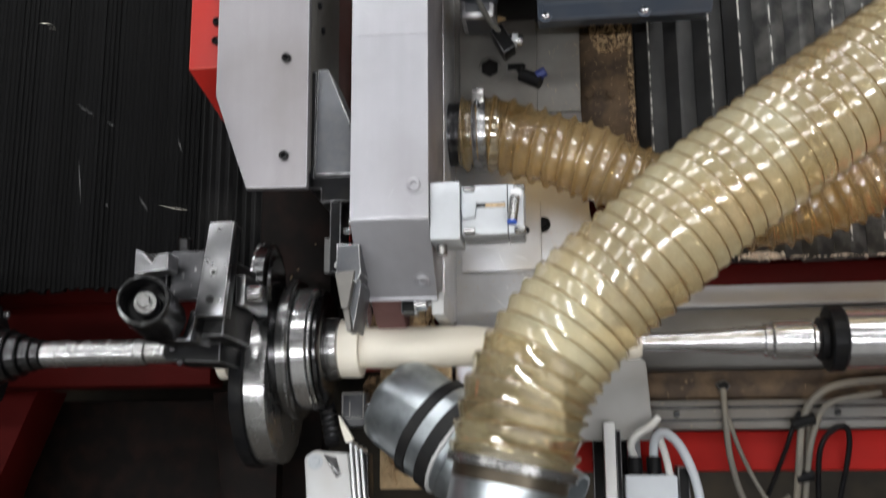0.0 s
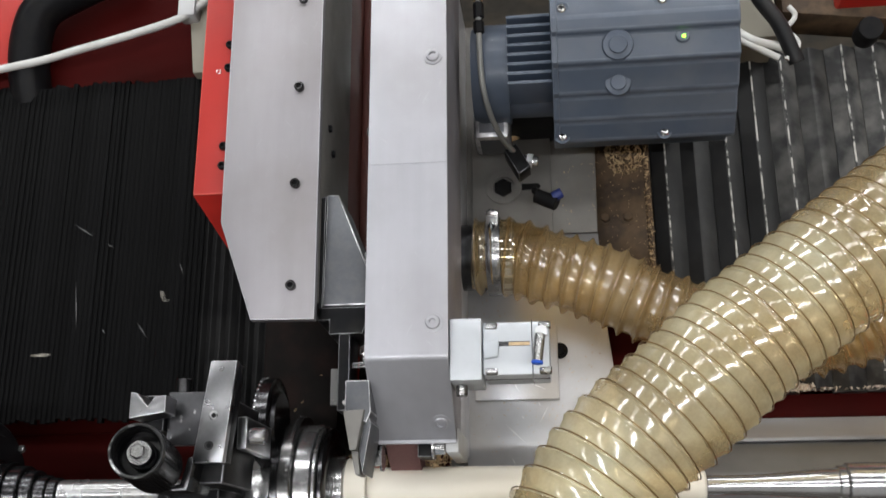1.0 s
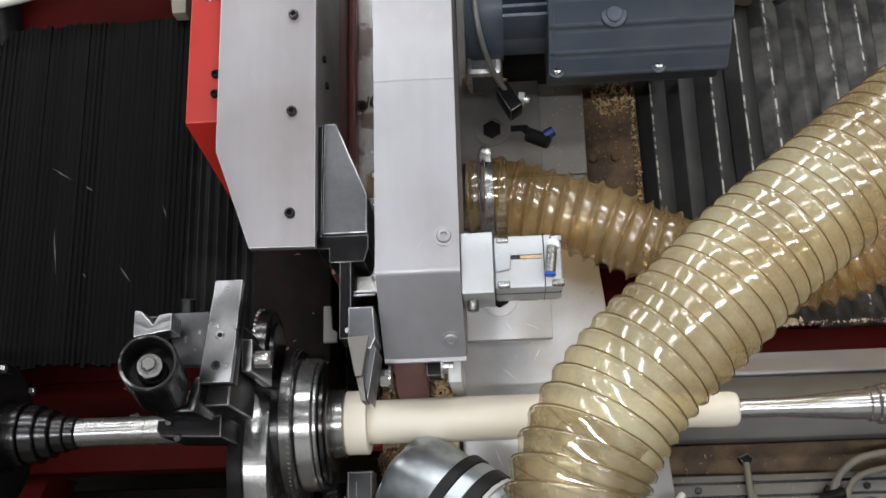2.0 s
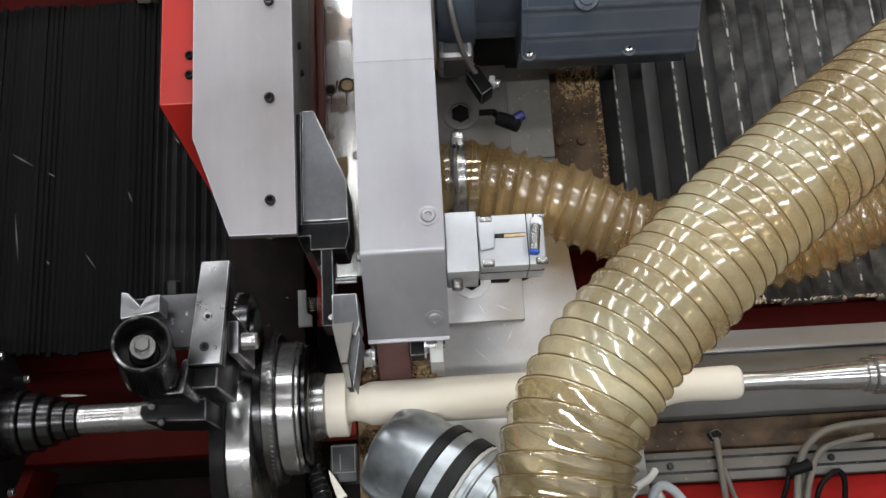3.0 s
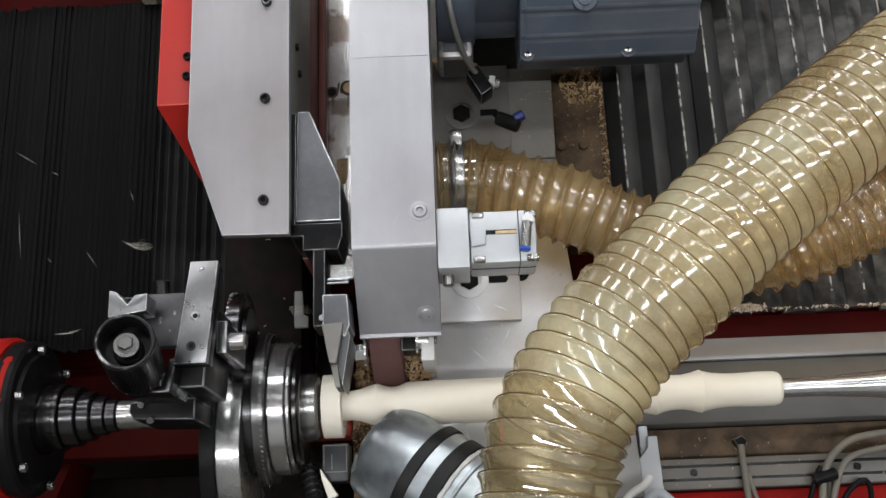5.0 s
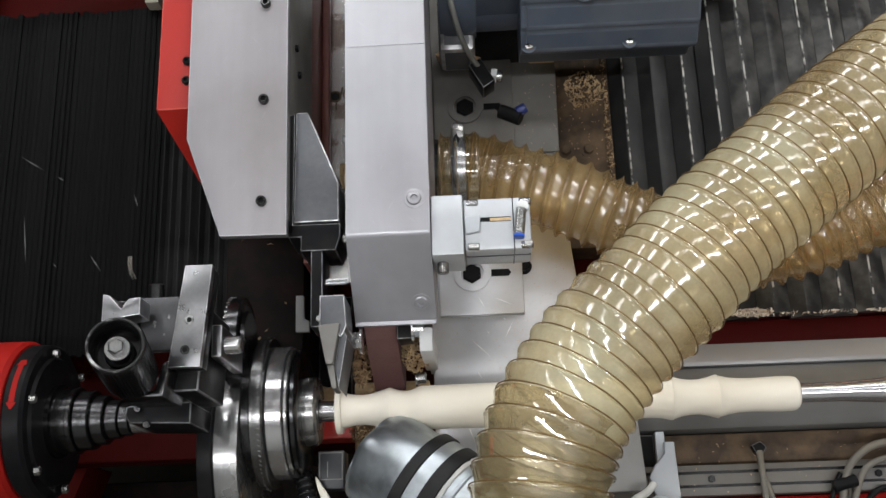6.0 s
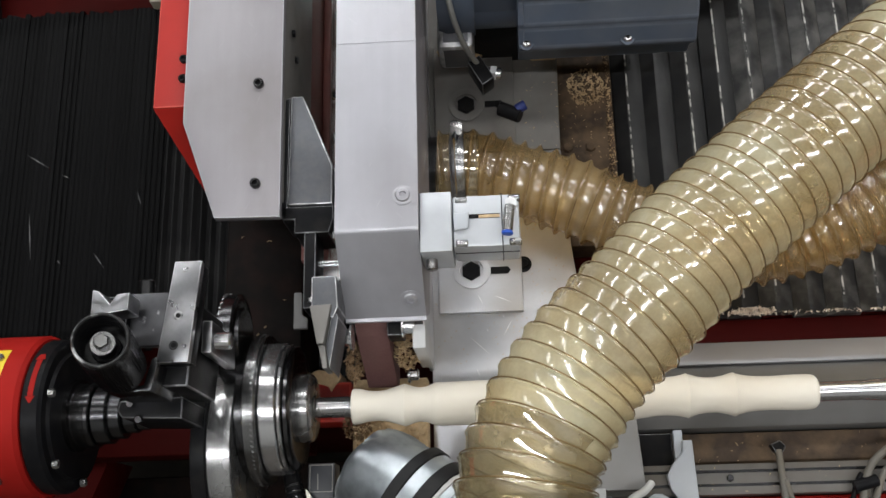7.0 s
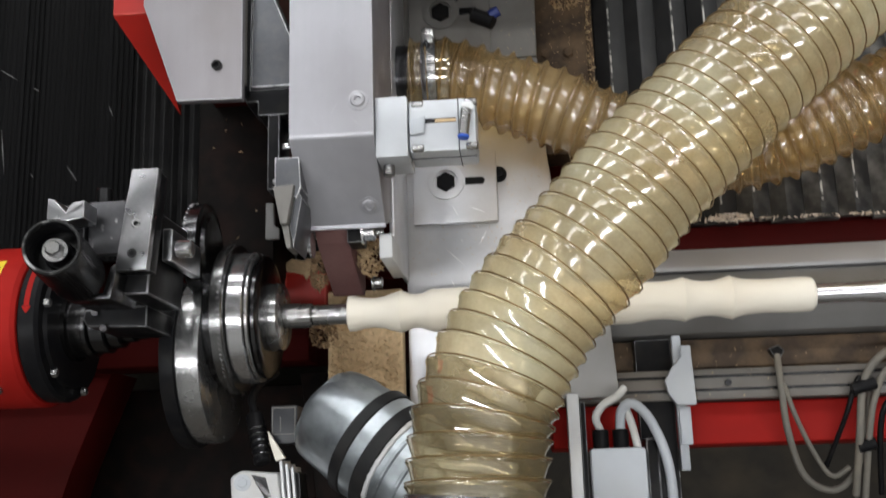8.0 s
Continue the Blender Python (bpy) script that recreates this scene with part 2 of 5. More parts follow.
SCUFF = material("scuffed_rim", (0.62, 0.62, 0.62), 0.4, 0.4, 0.3, 200, (0.02, 0.02, 0.02), 1.0, 55, 0.05, edge=(0.36, 0.5))
YELLOW = material("yellow_label", (0.75, 0.55, 0.03), 0.5)
WIRE = material("coppered_hose_wire", (0.20, 0.13, 0.055), 0.35, 0.5, 0.1, 90)


EDGE_STEEL = material("bare_steel_edge", (0.55, 0.55, 0.56), 0.35, 0.8, 0.3, 200, (0.12, 0.12, 0.12), 0.9, 70, 0.05)
EDGE_DARK = material("rubbed_dark_edge", (0.17, 0.17, 0.175), 0.4, 0.7, 0.3, 200, (0.03, 0.03, 0.03), 0.95, 60, 0.05)
EDGE_PAINT = material("chipped_red_edge", (0.55, 0.06, 0.04), 0.4, 0.0, 0.3, 200, (0.30, 0.015, 0.01), 0.9, 60, 0.05)
EDGE_MOTOR = material("rubbed_blue_grey_edge", (0.10, 0.12, 0.155), 0.4, 0.0, 0.2, 200, (0.07, 0.085, 0.115), 0.9, 50, 0.05)
WORN_EDGE = {BLOCK.name: EDGE_STEEL, BLOCK_DARK.name: EDGE_STEEL, BLACK.name: EDGE_DARK, RED.name: EDGE_PAINT, MOTOR.name: EDGE_MOTOR,
             ALU.name: ALU_BRIGHT}


def hose_material(name, colour, body, clear, shine, rough):
    """Thin plastic film: a tinted clear part, a milky part and a wet-looking gloss, uneven with the dust inside."""
    m = bpy.data.materials.new(name)
    m.use_nodes = True
    nodes, links = m.node_tree.nodes, m.node_tree.links
    nodes.remove(nodes["Principled BSDF"])
    coord = nodes.new("ShaderNodeTexCoord")

    def noise_of(scale, detail):
        n = nodes.new("ShaderNodeTexNoise")
        n.inputs["Scale"].default_value, n.inputs["Detail"].default_value = scale, detail
        links.new(coord.outputs["Object"], n.inputs["Vector"])
        return n

    def span(source, low, high, a, b):
        r = nodes.new("ShaderNodeMapRange")
        r.inputs["From Min"].default_value, r.inputs["From Max"].default_value = low, high
        r.inputs["To Min"].default_value, r.inputs["To Max"].default_value = a, b
        links.new(source, r.inputs["Value"])
        return r.outputs["Result"]

    dust, fine, grains = noise_of(10, 6), noise_of(38, 2), noise_of(420, 3)
    tone = nodes.new("ShaderNodeMix")
    tone.data_type = "RGBA"
    c = Vector(body)
    tone.inputs["A"].default_value = (c[0] * 0.80, c[1] * 0.72, c[2] * 0.58, 1)
    tone.inputs["B"].default_value = (*[min(1, v * 1.12) for v in c], 1)
    links.new(span(dust.outputs["Fac"], 0.32, 0.68, 0, 1), tone.inputs["Factor"])
    bump = nodes.new("ShaderNodeBump")
    bump.inputs["Strength"].default_value, bump.inputs["Distance"].default_value = 0.17, 0.003
    links.new(fine.outputs["Fac"], bump.inputs["Height"])
    matt, milky = nodes.new("ShaderNodeBsdfDiffuse"), nodes.new("ShaderNodeBsdfTranslucent")
    film, gloss = nodes.new("ShaderNodeBsdfTransparent"), nodes.new("ShaderNodeBsdfGlossy")
    links.new(tone.outputs["Result"], matt.inputs["Color"])
    links.new(tone.outputs["Result"], milky.inputs["Color"])
    film.inputs["Color"].default_value = (*colour, 1)
    gloss.inputs["Roughness"].default_value = rough
    for node in (matt, gloss):
        links.new(bump.outputs["Normal"], node.inputs["Normal"])
    both, thin, wet = (nodes.new("ShaderNodeMixShader") for _ in range(3))
    both.inputs[0].default_value = 0.45
    links.new(matt.outputs[0], both.inputs[1])
    links.new(milky.outputs[0], both.inputs[2])
    see = nodes.new("ShaderNodeMath")
    see.operation = "MULTIPLY"
    links.new(span(dust.outputs["Fac"], 0.3, 0.7, min(1, clear * 1.35), clear * 0.65), see.inputs[0])
    links.new(span(grains.outputs["Fac"], 0.35, 0.75, 1.0, 0.9), see.inputs[1])
    links.new(see.outputs[0], thin.inputs[0])
    links.new(both.outputs[0], thin.inputs[1])
    links.new(film.outputs[0], thin.inputs[2])
    weight = nodes.new("ShaderNodeLayerWeight")
    links.new(bump.outputs["Normal"], weight.inputs["Normal"])
    links.new(span(weight.outputs["Facing"], 0.3, 1.0, shine, shine + 0.3), wet.inputs[0])
    links.new(thin.outputs[0], wet.inputs[1])
    links.new(gloss.outputs[0], wet.inputs[2])
    links.new(wet.outputs[0], nodes["Material Output"].inputs["Surface"])
    return m


HOSE = hose_material("translucent_beige_hose", (0.975, 0.875, 0.655), (1.0, 0.885, 0.665), 0.58, 0.12, 0.105)
HOSE_CLEAR = hose_material("clear_beige_hose", (0.95, 0.88, 0.68), (0.74, 0.64, 0.41), 0.84, 0.30, 0.06)
HOSE_BROWN = hose_material("translucent_brown_hose", (0.93, 0.78, 0.50), (0.72, 0.55, 0.30), 0.68, 0.15, 0.17)
WORN_EDGE[HOSE.name] = HOSE_CLEAR


def glow(name, colour, strength):
    m = bpy.data.materials.new(name)
    m.use_nodes = True
    p = m.node_tree.nodes["Principled BSDF"]
    p.inputs["Base Color"].default_value = (*colour, 1)
    p.inputs["Emission Color"].default_value = (*colour, 1)
    p.inputs["Emission Strength"].default_value = strength
    return m


LED = glow("green_led", (0.35, 1.0, 0.05), 4.0)
TUBE = glow("lit_tube", (1.0, 0.99, 0.96), 6.0)


# ---- mesh helpers (millimetres) ----
def box(x0, x1, y0, y1, z0, z1, bevel=1.0, bm=None):
    bm = bm or bmesh.new()
    made = bmesh.ops.create_cube(bm, size=1.0)["verts"]
    bmesh.ops.transform(bm, verts=made, matrix=Matrix.Translation(((x0 + x1) / 2, (y0 + y1) / 2, (z0 + z1) / 2)) @ Matrix.Diagonal((abs(x1 - x0), abs(y1 - y0), abs(z1 - z0), 1)))
    for f in {f for v in made for f in v.link_faces}:
        f.smooth = False
    if bevel:
        edges = list({e for v in made for e in v.link_edges})
        for f in bmesh.ops.bevel(bm, geom=edges, offset=bevel, segments=2, affect="EDGES", profile=0.5)["faces"]:
            f.smooth, f.material_index = True, 1
    return bm


def prism(points, z0, z1, bevel=1.0, axis="z", bm=None, flat=True):
    """A polygon pushed from z0 to z1; axis x takes the points as (s, n), axis y as (n, x)."""
    bm = bm or bmesh.new()
    turn = {"z": lambda a, b, c: (a, b, c), "x": lambda a, b, c: (c, a, b), "y": lambda a, b, c: (b, c, a)}[axis]
    low = [bm.verts.new(turn(a, b, z0)) for a, b in points]
    high = [bm.verts.new(turn(a, b, z1)) for a, b in points]
    faces = [bm.faces.new(low[::-1]), bm.faces.new(high)]
    k = len(points)
    for i in range(k):
        faces.append(bm.faces.new((low[i], low[(i + 1) % k], high[(i + 1) % k], high[i])))
    bmesh.ops.recalc_face_normals(bm, faces=faces)
    for f in faces:
        f.smooth = not flat
    if bevel:
        edges = list({e for f in faces for e in f.edges})
        for f in bmesh.ops.bevel(bm, geom=edges, offset=bevel, segments=2, affect="EDGES", profile=0.5)["faces"]:
            f.smooth, f.material_index = True, int(flat)
    return bm


def lathe(profile, seg=48, s=0.0, n=0.0, bm=None):
    """A profile of (x, radius) turned about the line s, n along x."""
    bm = bm or bmesh.new()
    rings = []
    for x, r in profile:
        if r <= 0:
            rings.append([bm.verts.new((x, s, n))])
        else:
            rings.append([bm.verts.new((x, s + r * math.cos(2 * math.pi * i / seg), n + r * math.sin(2 * math.pi * i / seg))) for i in range(seg)])
    for a, b in zip(rings, rings[1:]):
        for i in range(seg):
            j = (i + 1) % seg
            if len(a) == 1 and len(b) > 1:
                bm.faces.new((a[0], b[i], b[j]))
            elif len(b) == 1 and len(a) > 1:
                bm.faces.new((a[i], b[0], a[j]))
            elif len(a) > 1:
                bm.faces.new((a[i], b[i], b[j], a[j]))
    bmesh.ops.recalc_face_normals(bm, faces=bm.faces[:])
    for f in bm.faces:
        f.smooth = True
    return bm


def round_profile(steps, chamfer=1.0):
    """Steps of (x0, x1, radius) as one stepped, chamfered profile, closed at both ends."""
    out = [(steps[0][0], 0)]
    for x0, x1, r in steps:
        out += [(x0, r - chamfer), (x0 + chamfer, r), (x1 - chamfer, r), (x1, r - chamfer)]
    return out + [(steps[-1][1], 0)]


def aim(bm, p0, p1):
    """Turns what was built along +x from 0 so that it starts at p0 and runs towards p1."""
    d = Vector(p1) - Vector(p0)
    q = Vector((1, 0, 0)).rotation_difference(d)
    bmesh.ops.transform(bm, verts=bm.verts[:], matrix=Matrix.Translation(p0) @ q.to_matrix().to_4x4())
    return bm


def rod(p0, p1, r, seg=20, chamfer=0.8):
    return aim(lathe(round_profile([(0, (Vector(p1) - Vector(p0)).length, r)], min(chamfer, r * 0.4)), seg), p0, p1)


def curve_points(pts, step):
    """A smooth line through the points, in even steps."""
    p = [Vector(q) for q in pts]
    p = [p[0] * 2 - p[1]] + p + [p[-1] * 2 - p[-2]]
    fine = []
    for i in range(1, len(p) - 2):
        for k in range(40):
            t = k / 40
            a, b, c, d = p[i - 1], p[i], p[i + 1], p[i + 2]
            fine.append(0.5 * ((2 * b) + (c - a) * t + (2 * a - 5 * b + 4 * c - d) * t * t + (3 * b - a - 3 * c + d) * t ** 3))
    fine.append(p[-2])
    out, left = [fine[0]], step
    for a, b in zip(fine, fine[1:]):
        length = (b - a).length
        done = 0.0
        while length - done >= left:
            done += left
            out.append(a.lerp(b, done / length))
            left = step
        left -= length - done
    return out


def frames_along(line):
    """Points with two square directions carried along the line without twist."""
    t0 = (line[1] - line[0]).normalized()
    u = t0.orthogonal().normalized()
    out = []
    for i, p in enumerate(line):
        t = (line[min(i + 1, len(line) - 1)] - line[max(i - 1, 0)]).normalized()
        u = (u - t * u.dot(t)).normalized()
        out.append((p, u, t.cross(u)))
    return out


def sweep(pts, radius, seg=12, step=6.0, closed=True):
    """A tube along a smooth line; radius is a number or a function of (distance, angle)."""
    bm = bmesh.new()
    line = frames_along(curve_points(pts, step))
    rings = []
    for k, (p, u, v) in enumerate(line):
        ring = []
        for i in range(seg):
            a = 2 * math.pi * i / seg
            r = radius(k * step, a) if callable(radius) else radius
            ring.append(bm.verts.new(p + (u * math.cos(a) + v * math.sin(a)) * r))
        rings.append(ring)
    for a, b in zip(rings, rings[1:]):
        for i in range(seg):
            bm.faces.new((a[i], a[(i + 1) % seg], b[(i + 1) % seg], b[i]))
    if closed:
        bm.faces.new(rings[0][::-1])
        bm.faces.new(rings[-1])
    bm.normal_update()
    first = rings[0][0]
    side = next(f for f in first.link_faces if len(f.verts) == 4)
    if side.normal.dot(first.co - line[0][0]) < 0:
        bmesh.ops.reverse_faces(bm, faces=bm.faces[:])
    for f in bm.faces:
        f.smooth = True
    return bm


def helix(pts, radius, pitch, r, seg=6, step=1.5, per=36):
    """A wire wound round the smooth line through pts."""
    bm = bmesh.new()
    line = frames_along(curve_points(pts, step))
    total = (len(line) - 1) * step
    count = int(total / pitch * per)
    wire = []
    for k in range(count):
        d = k * pitch / per
        f = d / step
        i = min(int(f), len(line) - 2)
        p = line[i][0].lerp(line[i + 1][0], f - i)
        a = 2 * math.pi * k / per
        wire.append(p + (line[i][1] * math.cos(a) + line[i][2] * math.sin(a)) * radius)
    rings = []
    for p, u, v in frames_along(wire):
        rings.append([bm.verts.new(p + (u * math.cos(2 * math.pi * i / seg) + v * math.sin(2 * math.pi * i / seg)) * r) for i in range(seg)])
    for a, b in zip(rings, rings[1:]):
        for i in range(seg):
            bm.faces.new((a[i], a[(i + 1) % seg], b[(i + 1) % seg], b[i])).smooth = True
    return bm


MOVERS, ORIGIN = [], {}


def finish(name, bm, mat, origin, smooth=40):
    me = bpy.data.meshes.new(name)
    bmesh.ops.transform(bm, verts=bm.verts[:], matrix=Matrix.Scale(0.001, 4) @ Matrix.Translation(-Vector(origin)))
    bm.to_mesh(me)
    bm.free()
    me.materials.append(mat)
    me.materials.append(WORN_EDGE.get(mat.name, mat))
    me.set_sharp_from_angle(angle=radians(smooth))
    return me


def thing(name, origin, label, category, group="", kind="", moves=None):
    """An Empty at its place on the machine; moves names the slide that carries it."""
    ob = new(name)
    ob.empty_display_size = 0.02
    ORIGIN[ob.name] = origin
    ob.matrix_world = at(*origin)
    if moves:
        MOVERS.append((ob, moves, origin))
    return tagged(ob, label, category, group, kind)


def part(name, bm, mat, parent, label="", smooth=40):
    ob = new(name, finish(name, bm, mat, ORIGIN[parent.name], smooth))
    ob.parent = parent
    ORIGIN[ob.name] = ORIGIN[parent.name]
    return tagged(ob, label)


def solid(name, bm, mat, origin, label, category, group="", kind="", moves=None, smooth=40):
    """A thing that is one mesh."""
    ob = new(name, finish(name, bm, mat, origin, smooth))
    ob.matrix_world = at(*origin)
    ORIGIN[ob.name] = origin
    if moves:
        MOVERS.append((ob, moves, origin))
    return tagged(ob, label, category, group, kind)


def scratch(sheet, x0, s0, x1, s1, n, width, mat):
    """A thin raised scrape between two places on a flat sheet."""
    d = Vector((s0 - s1, x1 - x0)).normalized() * width / 2
    mx, ms = (x0 + x1) / 2, (s0 + s1) / 2
    outline = [(x0, s0), (mx + d.x, ms + d.y), (x1, s1), (mx - d.x, ms - d.y)]
    part("scrape", prism(outline, n, n + 0.25, 0), mat, sheet, "pale scrape")


def cap_screw(x, y, z, r, h, parent, mat=None, name="screw", label=""):
    """A socket head screw that stands up from n = z."""
    bm = lathe([(0, 0), (0, r), (h - 0.8, r), (h, r - 0.8), (h, r * 0.55), (h - r * 0.7, r * 0.5), (h - r * 0.7, 0)], 18)
    aim(bm, (x, y, z), (x, y, z + h))
    return part(name, bm, mat or DARK_STEEL, parent, label)


def hex_bolt(p0, p1, r, parent, mat=None, washer=True, name="bolt", label=""):
    """A hexagon bolt head from p0 towards p1, on a washer."""
    length = (Vector(p1) - Vector(p0)).length
    bm = lathe([(0, 0), (0, r), (length - 1, r), (length, r * 0.85), (length, 0)], 6)
    if washer:
        lathe([(-1, 0), (-1, r * 1.5), (1, r * 1.5), (1, 0)], 24, bm=bm)
    aim(bm, p0, p1)
    return part(name, bm, mat or STEEL, parent, label, 25)


# ---- the hall ----
def slab(name, x0, x1, y0, y1, z0, z1, mat, label, category, kind="structure"):
    bm = box(x0, x1, y0, y1, z0, z1, 0)
    me = bpy.data.meshes.new(name)
    bm.to_mesh(me)
    bm.free()
    me.materials.append(mat)
    return tagged(new(name, me), label, category, "", kind)


slab("floor", -5, 5, -4, 5, -0.1, 0, CONCRETE, "dusty grey concrete workshop floor", "floor")
slab("wall_north", -5, 5, 5, 5.2, 0, 3.6, PAINTED_WALL, "grey painted workshop wall", "wall")
# unseen wall, made pale as a reflector for the front faces
slab("wall_south", -5, 5, -4.2, -4, 0, 3.6, BOUNCE_WALL, "unseen pale wall that bounces light onto the front faces", "wall")
slab("wall_west", -5.2, -5, -4.2, 5.2, 0, 3.6, PAINTED_WALL, "grey painted workshop wall", "wall")
slab("wall_east", 5, 5.2, -4.2, 5.2, 0, 3.6, PAINTED_WALL, "grey painted workshop wall", "wall")
slab("ceiling", -5.2, 5.2, -4.2, 5.2, 3.6, 3.7, PAINTED_WALL, "dark grey workshop ceiling", "ceiling")


def ceiling_light(x, y):
    ob = new("ceiling_light")
    ob.matrix_world = pose(x, y, 3.5)
    ORIGIN[ob.name] = (0, 0, 0)
    tagged(ob, "long white fluorescent ceiling light", "ceiling light", "ceiling lights")
    part("housing", box(-660, 660, -110, 110, -60, 100, 4), WHITE, ob)
    for y0 in (-70, 70):
        part("tube", rod((-640, y0, -78), (640, y0, -78), 13, 12), TUBE, ob, "lit fluorescent tube")


for lx, ly in LAMPS:
    ceiling_light(lx, ly)


# ---- the bed of the lathe, which stands still ----
def bed():
    ob = thing("lathe_bed", (0, 0, -200), "red lathe bed with grey steel guide ledges and dusty rail", "lathe bed", kind="structure")
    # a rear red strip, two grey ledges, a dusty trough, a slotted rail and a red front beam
    # the deep bed body holds its shade in its colour
    part("bed_back", box(-1300, 1300, 76, 470, -330, -215, 2), SHADED_RED, ob, "red painted bed body, darkened for shade")
    part("red_strip", box(-1300, 1300, 84, 112, -215, -186, 1.5), SHADED_RED, ob)
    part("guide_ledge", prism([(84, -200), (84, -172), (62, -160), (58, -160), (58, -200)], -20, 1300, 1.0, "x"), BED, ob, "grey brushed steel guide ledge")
    # the guide face takes a darker tone of the ledge's steel
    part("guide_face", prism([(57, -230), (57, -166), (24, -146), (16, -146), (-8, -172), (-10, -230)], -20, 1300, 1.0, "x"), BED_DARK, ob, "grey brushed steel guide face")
    part("trough", box(-20, 1300, -46, -11, -240, -196, 1), DIRTY, ob, "trough caked with brown wood dust")
    rail = part("rail", box(-20, 1300, -78, -46, -240, -172, 1.5), RAIL, ob, "dusty grey slotted rail")
    for s in (-54, -68):
        part("rail_groove", box(-20, 1300, s - 1.5, s + 1.5, -174, -171.5, 0), DARK_STEEL, rail)
    part("front_beam", box(60, 1300, -124, -79, -300, -192, 4), RED_BEAM, ob, "red painted front beam")
    part("bed_foot", box(-1250, 1250, 60, 440, -900, -330, 4), SHADED_RED, ob)
    for x in (246, 420, 600):
        hex_bolt((x, -61, -172), (x, -61, -168), 4, rail, DARK_STEEL, False)
    return ob


bed()


def left_frame():
    ob = thing("headstock_frame", (-500, 0, -150), "red painted frame under the headstock, darkened for shade", "machine frame", kind="structure", moves="work")
    # panel and gusset are coloured darker for the shadow on them
    part("back_panel", box(-1200, -205, -18, 84, -240, -190, 2), SHADED_RED, ob)
    part("gusset", prism([(-1000, -20), (-455, -14), (-500, -130), (-560, -330), (-1000, -330)], -330, -250, 2), SHADED_RED, ob, "red painted gusset plate, darkened for shade")
    # upright and pan are near black to keep the space below dark
    part("upright", prism([(-240, -18), (-150, -18), (-150, -320), (-200, -320)], -330, -300, 2), NEAR_BLACK, ob)
    part("base_pan", box(-900, -120, -420, -19, -470, -420, 4), NEAR_BLACK, ob, "near black base pan")
    return ob


left_frame()


# ---- headstock, drive spindle, workpiece and tailstock ----
def headstock():
    ob = thing("headstock", (-600, 0, 0), "red drum shaped headstock with black flange and yellow label", "headstock", moves="work")
    part("drum", lathe([(-900, 0), (-900, 72), (-896, 76), (-415, 76), (-411.5, 73), (-411.5, 0)], 64), RED_BEAM, ob, "red painted steel drum")
    part("flange", lathe([(-411, 0), (-411, 70), (-409, 72), (-395, 72), (-392, 69), (-392, 60), (-389, 58), (-389, 0)], 64), BLACK, ob, "black steel flange")
    part("hub", lathe([(-389, 0), (-389, 34), (-385, 34), (-384, 30), (-372, 30), (-371, 31), (-367.5, 31), (-366.5, 30), (-366.5, 0)], 48), DARK_STEEL, ob)
    for k in range(6):
        a = math.radians(60 * k + 20)
        hex_bolt((-389, 64 * math.cos(a), 64 * math.sin(a)), (-384, 64 * math.cos(a), 64 * math.sin(a)), 4, ob, STEEL, False, "flange_bolt")
    for k in range(4):
        a = math.radians(90 * k + 55)
        c, s_ = math.cos(a), math.sin(a)
        hex_bolt((-437, 76 * c, 76 * s_), (-437, 80 * c, 80 * s_), 4, ob, STEEL, False, "drum_screw")
    # a curved arrow painted on the flange, made of a shaft and two heads
    part("arrow_shaft", lathe_patch(-404.5, -399.5, 72.4, 54, 84), RED_BEAM, ob, "red arrow painted on the black flange")
    part("arrow_head", lathe_patch(-406.5, -397.5, 72.4, 84.2, 89, 0.15), RED_BEAM, ob)
    part("arrow_tail", lathe_patch(-406.5, -397.5, 72.4, 53.8, 48, 0.55), RED_BEAM, ob)
    label = part("label", lathe_patch(-473, -431, 76.6, 46, 74), YELLOW, ob, "yellow warning label")
    for k, a in enumerate((52, 58, 64)):
        part("label_line", lathe_patch(-469 + 4 * k, -444, 77.0, a, a + 2.2), BLACK, label)
    return ob


def lathe_patch(x0, x1, r, a0, a1, taper=1.0):
    """A thin patch on a drum of radius r, between two angles, that narrows to a share of its width."""
    bm = bmesh.new()
    rows = []
    for k in range(9):
        a = math.radians(a0 + (a1 - a0) * k / 8)
        w = 1 + (taper - 1) * k / 8
        mid, half = (x0 + x1) / 2, (x1 - x0) / 2 * w
        rows.append([bm.verts.new((x, r * math.cos(a), r * math.sin(a))) for x in (mid - half, mid + half)])
    for a, b in zip(rows, rows[1:]):
        bm.faces.new((a[0], a[1], b[1], b[0]))
    bmesh.ops.recalc_face_normals(bm, faces=bm.faces[:])
    return bm


headstock()


def spindle():
    steps = [(-366, -352, 27.5), (-352, -340, 23), (-340, -328, 18), (-328, -318, 15.5), (-318, -206, 13.3), (-206, -160, 11.5), (-160, -126, 9.5)]
    ob = thing("drive_spindle", (-250, 0, 0), "polished steel drive spindle with stepped collars", "spindle", moves="spin")
    part("collar", lathe(round_profile(steps[:2], 1), 48), DARK_STEEL, ob, "dark turned steel collar")
    part("nut", lathe(round_profile(steps[2:4], 1), 40), DARK_STEEL, ob)
    part("shaft", lathe(round_profile(steps[4:], 1), 40), STEEL, ob, "polished steel shaft")
    return ob


spindle()

